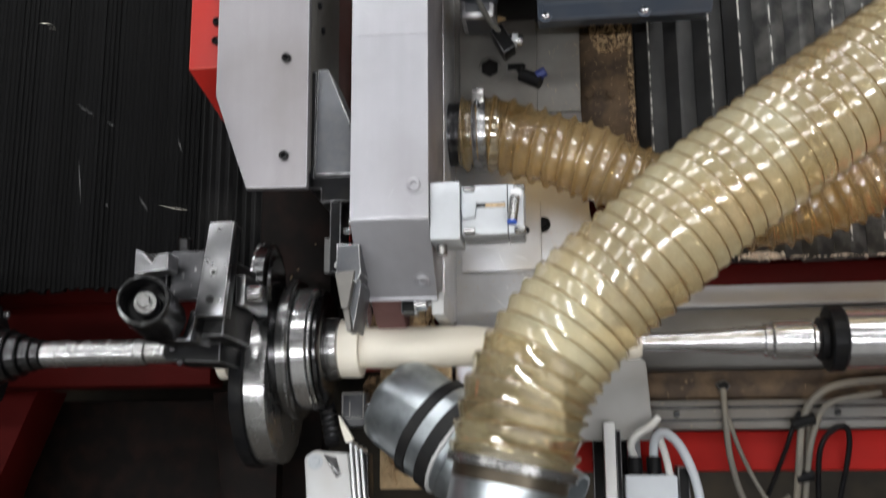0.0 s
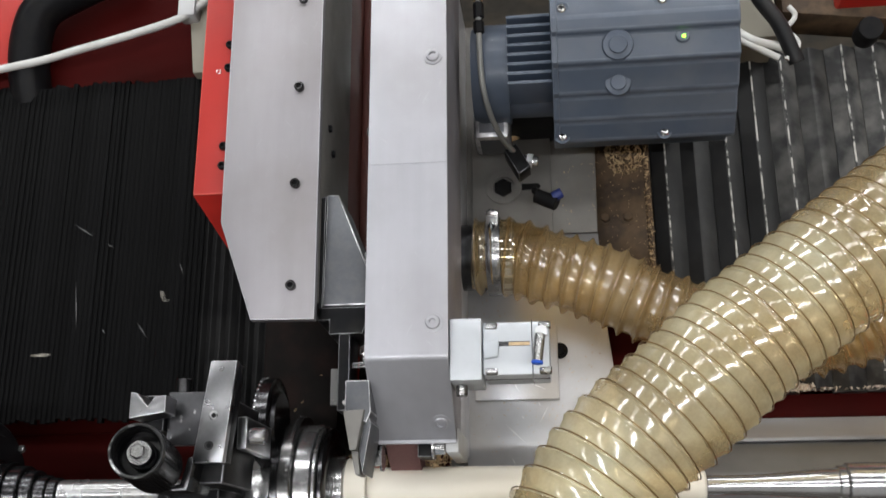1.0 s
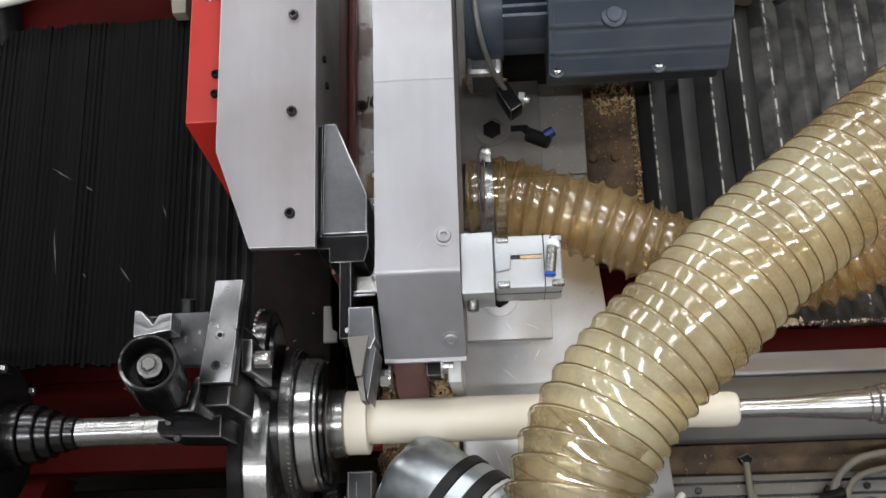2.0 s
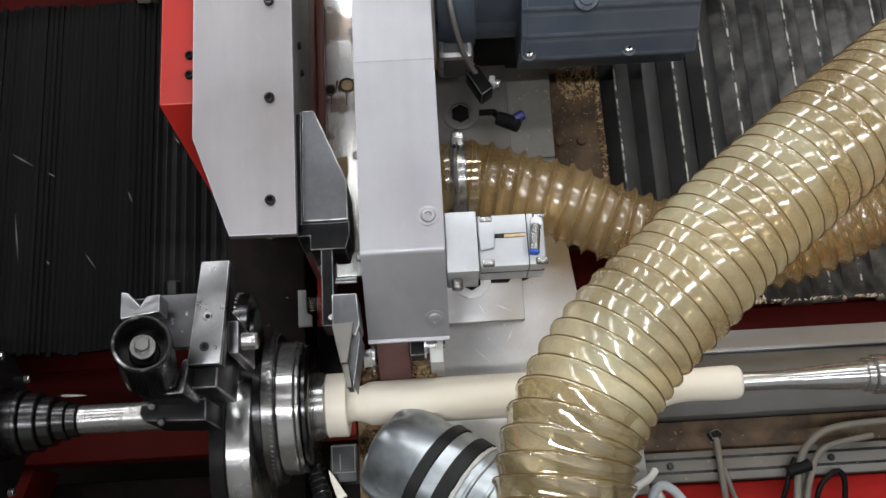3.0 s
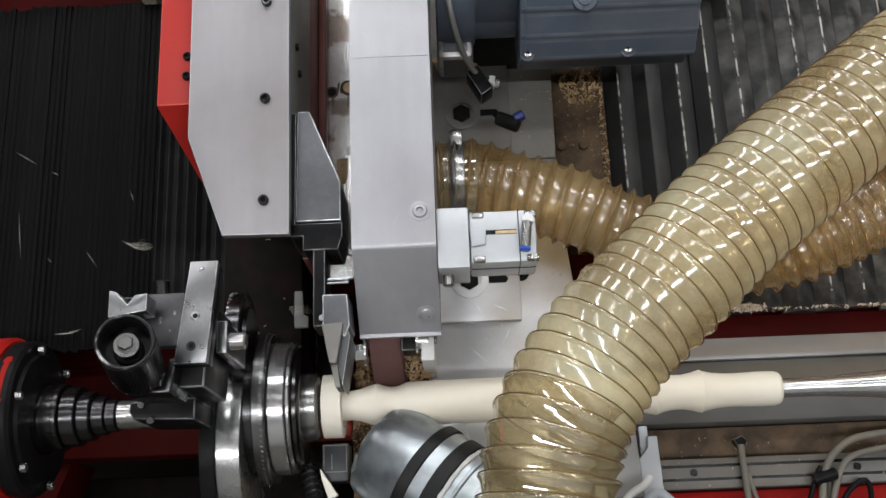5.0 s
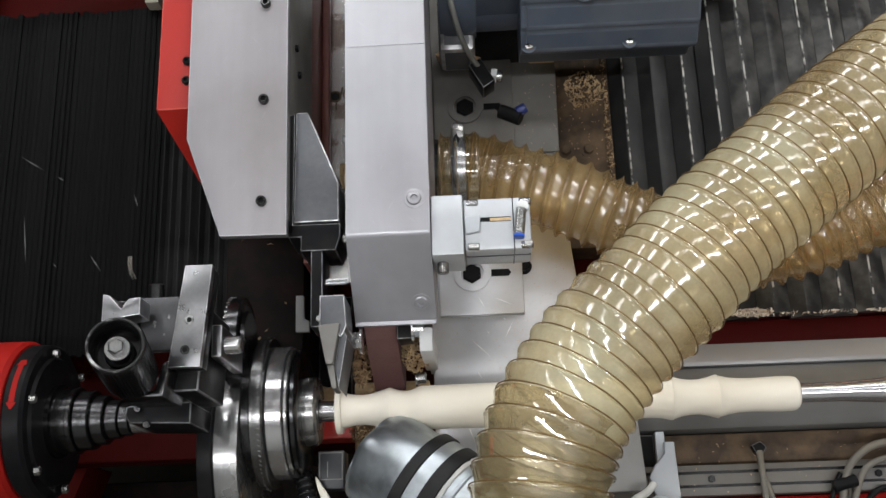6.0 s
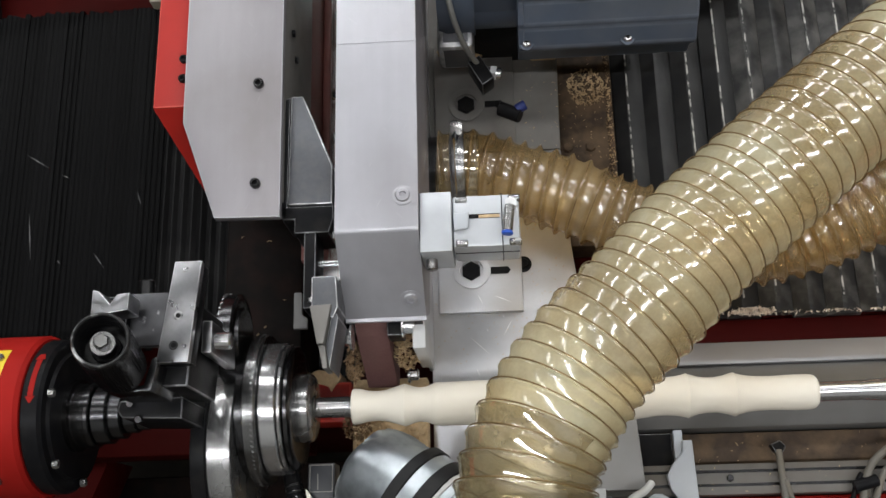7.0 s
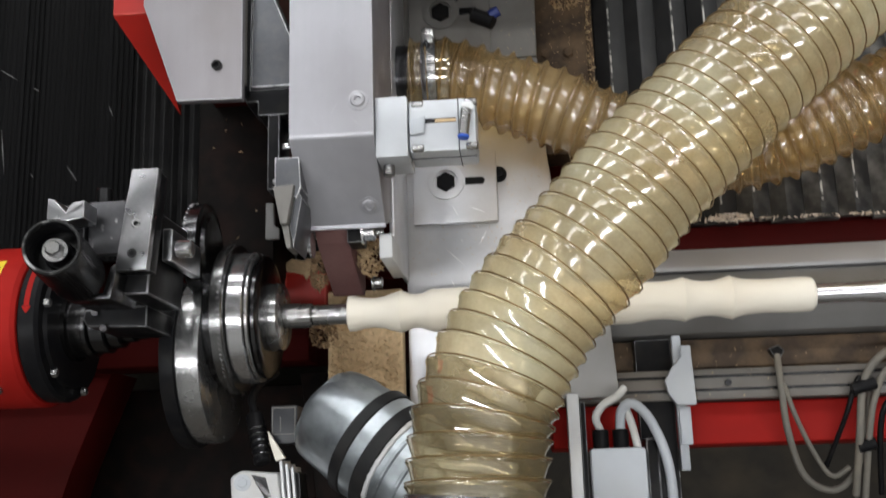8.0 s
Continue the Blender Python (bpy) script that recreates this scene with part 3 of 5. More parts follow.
PROFILE = [(-126, 0), (-126, 15.5), (-125, 16.5), (-120, 16.4), (-112, 14.4), (-102, 13.6), (-93, 14.7), (-84, 17.6), (-77, 19.6), (-74, 18.6),
           (-69, 16.7), (-63, 15.6), (-57, 16.4), (-51, 18.8), (-48, 19.9), (-20, 20.2), (40, 20.5), (90, 20.4), (120, 20.2), (132, 20), (142, 18.6),
           (152, 17.4), (162, 17.2), (171, 18.0), (178, 19.6), (180.5, 20.3), (183, 19.2), (190, 17.0), (198, 15.9), (206, 15.9), (214, 17.4), (220, 19.2), (222.5, 19.8),
           (225, 18.6), (233, 16.6), (243, 15.5), (255, 15.2), (268, 15.7), (278, 16), (290, 15.8), (294, 14.8), (296, 12.8), (296, 0)]


def workpiece():
    bm = lathe(PROFILE, 56)
    return solid("turned_handle", bm, WOOD, (80, 0, 0), "pale turned wooden handle with waists, held between centres", "turned wood", moves="spin", smooth=25)


workpiece()
BLANK = [(-131, -120, 29.2), (-121, -110, 29.3), (-111, -101, 29.4), (-126, -116, 28.8), (-126, -121, 21.6)]


def blank():
    """The uncut end of the blank: slices that stay in front of the knife, and the tail that the spindle drives."""
    for k, (x0, x1, r) in enumerate(BLANK):
        hole = min(20.6, r - 5)
        bm = lathe([(x0, hole), (x0, r), (x1 - 0.8, r), (x1, r - 0.8), (x1, hole), (x0, hole)], 48)
        solid("wooden_blank", bm, WOOD, ((x0 + x1) / 2, 0, 0), "thick uncut end of the pale wooden blank", "wooden blank", "slices of the blank", moves="blank%d" % k, smooth=25)


blank()


def tailstock():
    ob = thing("tailstock", (600, 0, 0), "polished steel tailstock quill with black ring", "tailstock", moves="work")
    part("centre_pin", lathe([(296, 0), (296, 8.4), (300, 8.9), (335, 8.9), (375, 11.6), (395, 13.2), (411, 13.6), (411, 0)], 40), CHROME, ob, "polished tapered centre pin")
    part("collar", lathe(round_profile([(411, 419, 16), (419, 456, 18.5), (456, 462, 15)], 1.2), 40), CHROME, ob)
    part("black_ring", lathe(round_profile([(462, 470, 21), (470, 484, 32)], 1.2), 48), BLACK, ob, "black steel ring")
    part("quill", lathe(round_profile([(484.5, 1000, 28.5)], 1.2), 48), CHROME, ob, "polished steel quill")
    part("body", box(600, 1100, -70, 75, -190, 40, 8), RED, ob, "red painted tailstock body")
    return ob


tailstock()


# ---- the steady rest on the carriage ----
def steady_rest():
    ob = thing("steady_rest", (-190, 0, 0), "steel ring steady rest with knurled knob and clamp bar", "steady rest", moves="carriage")
    arch = [(-35 + 82 * math.cos(math.radians(a)), -14 + 82 * math.sin(math.radians(a))) for a in range(0, 360, 2)]
    arch = [(min(s, 36), n) for s, n in arch]
    part("rear_plate", prism([(min(s, 29), n) for s, n in arch], -217, -204, 1, "x", None, False), BLACK, ob, "blackened steel rear plate")
    part("front_plate", prism([(min(s * 0.97, 28), n * 0.97) for s, n in arch], -203.5, -182.5, 1, "x", None, False), STEEL, ob, "turned steel front plate")
    gear = bmesh.new()
    ring_of = lambda x0, x1, r, hole: [(x0, hole), (x0, r - 1), (x0 + 1, r), (x1 - 1, r), (x1, r - 1), (x1, hole), (x0, hole)]
    part("spacer_ring", lathe(ring_of(-182, -173.5, 62, 31), 64), DARK_STEEL, ob)
    part("notched_ring", lathe(ring_of(-173, -161.5, 69.5, 31), 96), GREY_STEEL, ob, "tall notched turned steel ring")
    for k in range(90):
        a = math.radians(4 * k)
        tooth = aim(box(0, 0.8, -0.6, 0.6, -5, -2.5, 0), (-168, 69.2 * math.cos(a), 69.2 * math.sin(a)), (-168, 88 * math.cos(a), 88 * math.sin(a)))
        me = bpy.data.meshes.new("tooth")
        tooth.to_mesh(me)
        tooth.free()
        gear.from_mesh(me)
        bpy.data.meshes.remove(me)
    tagged(part("teeth", gear, STEEL, ob), kind="stuff")
    part("bearing_ring", lathe(ring_of(-161, -145.5, 61, 31), 72), CHROME, ob, "polished bearing ring")
    part("thin_ring", lathe(ring_of(-145, -141, 59.5, 31), 72), STEEL, ob)
    part("lock_ring", lathe([(-140.5, 31), (-140.5, 55), (-139, 57.5), (-136, 57.5), (-134, 55), (-133, 50), (-133, 31), (-140.5, 31)], 64), DARK_STEEL, ob)
    part("inner_sleeve", lathe([(-150, 13), (-121, 13), (-121, 29), (-123, 31.5), (-140, 31.5), (-150, 31), (-150, 13)], 48), STEEL, ob, "turned steel nose sleeve")
    # clamp bar, plates and knob over the ring
    part("clamp_bar", prism([(-203, 6), (-179, 6), (-172, 85), (-193, 85)], 193, 201, 0.5), BLOCK, ob, "worn steel clamp bar")
    # black colour gives the bar's front faces their shade; only the top is steel
    part("bar_body", prism([(-202.5, 7), (-179.5, 7), (-172.5, 84), (-192.5, 84)], 178, 192.8, 0.6), BLACK, ob, "clamp bar body, coloured black for its unlit front")
    for s in (42, 19):
        x = -188 - (42 - s) * 0.1
        part("bar_screw", aim(lathe([(-1, 0), (-1, 3.6), (0.4, 3.6), (0.6, 3.0), (0.3, 2.4), (0.3, 0)], 20), (x, s, 201), (x, s, 210)), SCUFF, ob)
        part("socket", aim(lathe([(0.2, 0), (0.2, 2.1), (0.5, 2.1), (0.5, 0)], 6), (x, s, 201), (x, s, 210)), BLACK, ob)
    part("clamp_plate", box(-226, -197, 20, 61, 190, 199, 0.5), BLOCK_WORN, ob, "dark scratched steel clamp plate")
    part("bar_base", prism([(-206, -8), (-186, -8), (-182, 60), (-200, 60)], 100, 177, 1.5), BLACK, ob)
    part("angled_block", prism([(-245, 37), (-217, 41), (-217, 54), (-226, 53), (-231, 46), (-240, 56), (-245, 57)], 205, 228, 0.6), BLOCK, ob, "bevelled steel block")
    part("block_arm", box(-244, -227, 30, 58, 172, 204, 0.8), BLACK, ob)
    part("adjusting_screw", rod((-217, 60, 192), (-217, 73, 194), 6.5, 20), DARK_STEEL, ob, "knurled adjusting screw")
    c, tip = Vector((-229, 2, 204)), Vector((-212, 6, 287))
    d = (tip - c).normalized()
    knob = part("knob", aim(lathe([(0, 0), (0, 17.5), (2, 19), (80, 19.4), (82.6, 18.6), (82.6, 17.4), (80, 16.4), (52, 15.6), (52, 0)], 72), c, tip), KNOB, ob, "knurled black knob")
    part("rim", aim(lathe([(81.6, 19.3), (82.9, 18.7), (83.1, 17.6), (82.2, 17.0), (81.2, 17.6), (81.6, 19.3)], 72), c, tip), SCUFF, knob, "scuffed bright rim of the knob")
    ribs = bmesh.new()
    for k in range(54):
        a = 2 * math.pi * k / 54
        r = box(3, 79, -0.5, 0.5, 18.8, 20.1, 0)
        bmesh.ops.transform(r, verts=r.verts[:], matrix=Matrix.Rotation(a, 4, "X"))
        me = bpy.data.meshes.new("rib")
        r.to_mesh(me)
        r.free()
        ribs.from_mesh(me)
        bpy.data.meshes.remove(me)
    tagged(part("knurling", aim(ribs, c, tip), KNOB, knob), kind="stuff")
    part("knob_nut", aim(lathe([(0, 0), (0, 10), (1, 10.5), (5, 10.5), (6, 9.5), (6, 0)], 32), c + d * 52, tip), BLACK, knob)
    part("knob_stem", rod(c + d * 56, c + d * 72, 7.5, 24), BLACK, knob)
    hex_bolt(c + d * 72, c + d * 80, 5.6, knob, GREY_STEEL, True, "knob_bolt", "dull hexagon bolt")
    part("knob_foot", prism([(-240, -15), (-206, -15), (-201, 12), (-207, 10), (-212, -10), (-236, -12)], 150, 200, 1), DARK_STEEL, ob)
    part("lower_clamp", prism([(-256, -23), (-260, -17), (-259, -9), (-206, -7), (-206, -25)], 60, 125, 1.2), BLACK, ob, "blackened lower clamp block")
    for x, s in ((-250, -10), (-242, -23)):
        hex_bolt((x, s, 122), (x + 1, s - 2, 129), 3.4, ob, DARK_STEEL, False, "clamp_screw")
    part("post", prism([(-236, 14), (-207, 14), (-207, -8), (-236, -8)], 20, 124, 1.2), BLACK, ob)
    part("idler_wheel", lathe([(-196, 0), (-196, 40), (-194, 42), (-182, 42), (-181, 40), (-181, 30), (-178, 28), (-178, 0)], 56, 58, 40), DARK_STEEL, ob, "dark toothed idler wheel")
    for k in range(16):
        a = math.radians(-30 + 9 * k)
        part("idler_tooth", rod((-193, 58 + 41.5 * math.cos(a), 40 + 41.5 * math.sin(a)), (-193, 58 + 43.2 * math.cos(a), 40 + 43.2 * math.sin(a)), 1.6, 8, 0.3), STEEL, ob)
    part("stud_plate", box(-180, -172, 20, 46, 95, 166, 1), BLOCK, ob)
    part("stud_nut", rod((-172, 31, 157), (-158, 31, 157), 7, 28, 1.5), CHROME, ob, "bright round stud nut")
    return ob


steady_rest()


# ---- the cutting slide ----
def skirt():
    """The slanting underside of the housing."""
    bm = bmesh.new()
    p = [(-255.5, 263.5, 104), (-222, 263.5, 104), (-222, 200, 14), (-255.5, 263.5, 14), (-222, 263.5, 14)]
    v = [bm.verts.new(q) for q in p]
    for f in ((0, 2, 1), (0, 3, 2), (0, 1, 4, 3), (1, 2, 4), (2, 3, 4)):
        bm.faces.new([v[k] for k in f])
    bmesh.ops.recalc_face_normals(bm, faces=bm.faces[:])
    return bm


def guide_housing():
    ob = thing("guide_housing", (-240, 350, 60), "red painted guide housing behind the cover plate", "guide housing", moves="carriage")
    part("face", box(-256, -222, 264, 900, 40, 105, 1.5), RED, ob, "bright red painted face")
    part("skirt", skirt(), RED, ob, "red skirt under the housing")
    # slide way and inner panel: shade of the gap put into the red
    part("core", box(-215, -142, 240, 900, -150, 60, 2), SHADED_RED, ob, "red slide way, darkened for shade")
    part("inner_panel", box(-205, -143, 150, 900, -213, -200, 2), SHADED_RED, ob, "red inner panel, darkened for shade")
    part("red_side", box(-141.5, -135, 150, 900, -179, -19, 1), RAIL_RED, ob, "dark red painted side panel")
    part("bright_strip", box(-134, -62, 150, 900, -104, -95, 1), STAINED, ob, "bright stained inner strip")
    part("red_rail", box(-134.6, -126, 170, 900, -94.5, -84, 1.5), RAIL_RED, ob, "faded red painted guide rail edge")
    part("dust_pocket", prism([(-116, 286), (-104, 287), (-104, 267), (-107, 257), (-113, 257), (-116, 267)], -95.5, -94, 0.5), DUST, ob, "slot packed with wood dust")
    for x, s_, r, fill, told in ((-121, 368, 6.7, BLACK, "dark hole with a rusty rim"), (-102, 373, 8.9, DUST, "hole packed with wood dust")):
        hole = part("worn_hole", aim(lathe([(0, r * 0.72), (0, r * 1.12), (0.8, r), (1.3, r * 0.86), (0.6, r * 0.72), (0, r * 0.72)], 28), (x, s_, -95.2), (x, s_, -85)), DIRTY, ob, told)
        part("filling", aim(lathe([(-0.1, 0), (-0.1, r * 0.75), (0.4, r * 0.73), (0.5, 0)], 20), (x, s_, -95.2), (x, s_, -85)), fill, hole)
    for x, s_, l, tilt in ((-113, 379, 12, 5), (-112, 372, 7, -4), (-103, 364, 13, 1), (-104, 353, 5, -3), (-120, 361, 10, 0)):
        part("drip", prism([(x - 0.9, s_), (x + 1.1, s_ + 0.5), (x + 0.8 - tilt * 0.4, s_ - l), (x - 0.7 - tilt * 0.4, s_ - l)], -95.2, -94.4, 0.2), DIRTY, ob, "brown drip")
    part("rail_nub", rod((-126, 262, -84), (-126, 262, -78), 6, 16), RAIL_RED, ob, "red painted nub")
    part("pale_bracket", prism([(-156, 128), (-148, 128), (-147, 104), (-142, 101), (-142, 90), (-156, 90)], -64, -58, 0.8), RAIL_PLATE, ob, "pale bracket on the carriage")
    # added block: fills the deep gap with darkness over the red panels
    part("carriage_core", box(-232, -150, 60, 262, -290, -70, 3), NEAR_BLACK, ob, "added near black block that darkens the carriage gap")
    part("red_edge", box(-141, -136, 100, 170, -110, -100, 0.6), RED, ob, "bright red painted edge")
    for s in (292, 312, 395, 420):
        cap_screw(-229, s, 105, 4, 4, ob, BLACK)
    cap_screw(-239, 392, 104, 3, 1.5, ob, STEEL)
    return ob


guide_housing()


def knife_slide():
    ob = thing("knife_slide", (-170, 300, 100), "aluminium covered knife slide with black wedge bracket", "tool slide", moves="knife")
    part("cover_plate", prism([(-227, 900), (-223, 225), (-190, 132), (-132, 131), (-137, 900)], 108, 117, 1), ALU, ob, "brushed aluminium cover plate")
    part("side_plate", prism([(-141, 900), (-141, 150), (-133, 150), (-137, 900)], -18, 107.5, 0.6), PLATE_DARK, ob, "darker steel side plate")
    part("core", prism([(-205, 890), (-205, 240), (-180, 150), (-142, 150), (-142, 890)], 62, 107.5, 1), BLACK, ob)
    for s in (162, 259, 357, 452, 549):
        cap_screw(-154, s, 117, 4.6, 5, ob, DARK_STEEL)
        part("socket", aim(lathe([(0, 0), (0, 2.6), (0.4, 2.6), (0.4, 0)], 6), (-154, s, 119.2), (-154, s, 125)), BLACK, ob)
    for s, n in ((330, 80), (310, 64), (250, 72)):
        hex_bolt((-133, s, n), (-130, s, n), 4, ob, BLACK, False, "side_screw")
    wedge = part("wedge_bracket", prism([(-128, 253), (-117, 253), (-89, 183), (-89, 147), (-129, 147)], 40, 101, 1.2), BLOCK_DARK, ob, "dark grey machined wedge bracket")
    part("wedge_strip", prism([(-135.5, 251), (-129, 253), (-129.5, 137), (-135.5, 137)], 45, 99, 0.8), BLACK, wedge)
    part("foot", prism([(-134, 146), (-88, 146), (-88, 134), (-92, 121), (-123, 121), (-123, 134), (-134, 134)], 50, 99, 1), BLACK, ob, "black stepped foot")
    part("holder_post", box(-114, -103.5, 53, 122, 60, 98, 1), BLACK, ob)
    for s in (96, 93):
        part("pin", rod((-103, s, 90), (-84, s, 90), 1.2, 8, 0.2), CHROME, ob)
    part("holder", prism([(-104, 77), (-83, 77), (-81, 50), (-85, 40), (-104, 50)], 70, 112, 1), BLOCK_DARK, ob, "dark knife holder")
    part("knife", prism([(-104, 50), (-86, 51), (-92, 17), (-97.5, 17)], 92, 118, 0.5), PLATE_DARK, ob, "ground steel knife clamp")
    part("knife_tip", prism([(-97, 16.5), (-91.5, 16.5), (-89, -3), (-93, -3)], 88, 114, 0.4), PLATE_DARK, ob, "slender steel tip of the knife")
    part("blade", prism([(-85.5, 51), (-81, 41), (-88, -2), (-91.3, 17)], 62, 110, 0.4), BLOCK_DARK, ob, "dark bevelled side of the turning blade")
    hex_bolt((-106, 60, 98), (-106, 60, 101), 3, ob, STEEL, False)
    block = part("red_block", box(-152, -106, -14, 29, -164, -124, 3), RED, ob, "red painted block behind the spindle")
    part("dust_cap", prism([(-150, 29), (-151, 38), (-143, 43), (-132, 40), (-126, 43), (-118, 38), (-118, 31), (-124, 24), (-128, 18), (-131, 24), (-140, 27)], -160, -122.5, 1.5), DUST, block, "clump of wood dust on the block")
    part("block_arm", box(-150, -112, 10, 150, -205, -165, 2), BLACK, ob)
    return ob


knife_slide()


# ---- the sanding unit ----
def sander_base():
    ob = thing("sander_base", (50, 200, -140), "worn steel base plate with bolts and slots", "base plate", moves="sander")
    part("plate", prism([(-21, 288), (-21, -90), (100, -90), (100, 36), (149, 31), (134, 178), (129, 288)], -152, -134, 1.5), PLATE, ob, "worn grey steel plate")
    part("apron", prism([(100.5, -90), (195, -90), (190, -5), (149, 30.5), (100.5, 35.5)], -152, -136, 1.5), RAIL_PLATE, ob, "dull grey apron sheet")
    # the plate is split at s = 289 and its upper part is darker
    part("upper_plate", prism([(-21, 289), (129, 289), (133, 560), (-21, 560)], -152, -134, 1.5), PLATE_DARK, ob, "darker upper part of the steel plate")
    part("upper_pad", box(-12, 79, 289, 418, -133.5, -123, 1.2), PLATE_DARK, ob, "darker steel pad")
    part("lower_pad", box(-12, 79, 100, 181, -133.5, -126, 1.2), PLATE, ob)
    for x, s in ((24, 343), (24, 146)):
        bm = lathe([(0, 19), (0, 20), (2.5, 20), (3, 18), (3, 13), (-5, 12), (-5, 0)], 36)
        n = -122.5 if s > 200 else -125.5
        part("counterbore", aim(bm, (x, s, n), (x, s, n + 10)), PLATE_DARK if s > 200 else PLATE, ob)
        hex_bolt((x, s, n - 4), (x, s, n + 3), 11, ob, BLACK, False, "bolt", "black oily bolt")
        part("slot", prism([(x + 21, s - 4), (x + 40, s - 4), (x + 43, s), (x + 40, s + 4), (x + 21, s + 4)], n - 2, n + 0.6, 0.3), BLACK, ob)
    hex_bolt((81, 154, -134), (81, 154, -128), 6, ob, BLACK, True)
    part("edge_block", box(-24, -12, 25, 47, -40, 52, 1.5), WHITE, ob)
    part("left_web", box(-24, -19, 40, 560, -140, -20, 1), PLATE, ob)
    part("dust_heap", box(100, 130, 400, 430, -134, -128, 2), DUST, ob)
    part("fall_plate", prism([(-104, 30), (-25, 30), (-25, -140), (-104, -140)], -140, -118, 2), DUST, ob, "tray covered with wood dust")
    return ob


base = sander_base()
for ends in ((20, 75, 41, 55), (57, 76, 66, 93), (56, 98, 58, 95), (38, 84, 40, 80), (26, 40, 30, 32), (84, 64, 90, 60), (12, -13, 20, -34), (70, 52, 73, 44)):
    scratch(base, *ends, -134, 1.1, SCRAPE)
for ends in ((10, 172, 22, 164), (48, 118, 66, 110), (30, 120, 36, 108)):
    scratch(base, *ends, -126, 0.9, SCRAPE)


def sander():
    ob = thing("belt_sander", (-40, 250, 60), "belt sander under a bent aluminium cover", "belt sander", moves="belt")
    bend = [(113 - 9 * math.sin(math.radians(a)), 115 + 9 * math.cos(math.radians(a))) for a in range(0, 48, 6)]
    top = [(900, 124)] + bend + [(48, 62), (45, 61), (45, 57), (106, 114), (113, 119), (900, 119)]
    cover = part("cover", prism(top, -76, -4, 0, "x", None, False), ALU_BRIGHT, ob, "bent brushed aluminium cover", 25)
    part("cover_sheet", box(-75.8, -4.2, 288, 900, 124.05, 124.45, 0), ALU_BRIGHT, ob, "second brushed aluminium cover sheet")
    part("left_cheek", prism([(900, 119.5), (112, 119.5), (48, 57), (48, 0), (140, -20), (900, -20)], -76, -73, 0.6, "x"), ALU, ob, "stained metal cheek plate")
    part("right_cheek", prism([(900, 119.5), (112, 119.5), (48, 57), (60, 20), (140, 0), (900, 0)], -7, -4, 0.6, "x"), ALU, ob)
    for x, s, n, nx in ((-17, 140, 124, 0), (-16, 61, 74.5, 1), (-17, 395, 124.5, 0), (-16, 580, 124.5, 0)):
        d = Vector((0, -0.72, 0.70)) if nx else Vector((0, 0, 1))
        bm = lathe([(0, 0), (0, 9), (0.8, 9), (1.2, 6.5), (2.6, 5.5), (3.0, 3.0), (1.2, 2.6), (1.2, 0)], 24)
        p0 = Vector((x, s, n))
        part("dome_screw", aim(bm, p0, p0 + d), ALU_BRIGHT, cover)
    for s_, n_ in ((207, 104), (113, 104), (330, 104)):
        hex_bolt((-76, s_, n_), (-81, s_, n_), 4, ob, CHROME, True, "cheek_screw", "bright cheek screw")
    # the belt runs round a nose pulley below the cover
    loop = [(300, 20), (300, 48), (56, 52), (46, 47), (38, 37), (27, 14), (14, -20), (4, -42), (6, -54), (16, -60), (40, -56), (300, -20)]
    part("sanding_belt", prism(loop, -70, -41, 0.6, "x", None, False), BELT, ob, "maroon sanding belt", 60)
    part("pulley_hub", rod((-74, 62, 16), (-34, 62, 16), 9, 24), BLACK, ob)
    hex_bolt((-72, 34, 50), (-82, 34, 50), 8, ob, CHROME, True, "axle_nut", "bright axle nut")
    part("axle_block", box(-40, -26, 34, 58, 26, 52, 1), BLACK, ob)
    hex_bolt((-26, 44, 46), (-15, 44, 46), 7.5, ob, CHROME, True, "axle_nut", "bright axle nut")
    part("axle_end", rod((-15, 44, 46), (-8, 44, 46), 4, 12), STEEL, ob)
    hex_bolt((-28, 12, -24), (-19, 12, -24), 5.5, ob, STEEL, True)
    cyl = part("air_cylinder", box(24.5, 82, 94, 141, 70, 114, 3), ANODISED, ob, "pale anodised air cylinder")
    part("cylinder_block", box(-3.5, 24, 90, 144, 66, 118, 1.5), ANODISED, ob, "pale mounting block")
    for s in (98, 137):
        for x in (27, 72.5):
            part("corner_nut", rod((x, s, 111.8), (x + 10.5, s, 111.8), 3.6, 16), STEEL, cyl, "dull steel corner nut")
    part("slot_strip", box(38, 65, 119.4, 123.4, 113.2, 114.25, 0), DARK_STEEL, cyl, "dark sensor slot")
    part("slot_dust", box(47, 65, 119.8, 122.6, 113.6, 114.7, 0.3), DUST, cyl, "wood dust packed in the slot")
    part("end_cap_seam", box(66.6, 67.4, 93.8, 141.2, 70, 114.3, 0), DARK_STEEL, cyl)
    part("side_groove", box(26, 81, 93.6, 95, 96, 98, 0), DARK_STEEL, cyl)
    part("port", prism([(26, 108), (38, 110), (39, 126), (33, 124), (25, 124)], 113, 118, 1.5), GREY_PLASTIC, cyl)
    fit_ = part("air_fitting", rod((74, 128, 121), (71, 104, 121), 4.6, 16), STEEL, ob, "chrome push in air fitting")
    part("fitting_nut", aim(lathe([(-3, 0), (-3, 5.5), (5, 5.5), (5, 0)], 6), (75, 130, 117), (75, 130, 127)), ALU_CAST, fit_)
    part("blue_ring", rod((71.2, 105, 121), (70.8, 101.6, 121), 4.9, 16), BLUE, fit_, "blue release ring")
    part("bleed_screw", rod((5, 90, 96), (5, 80, 96), 5, 12), STEEL, ob)
    return ob


sander()


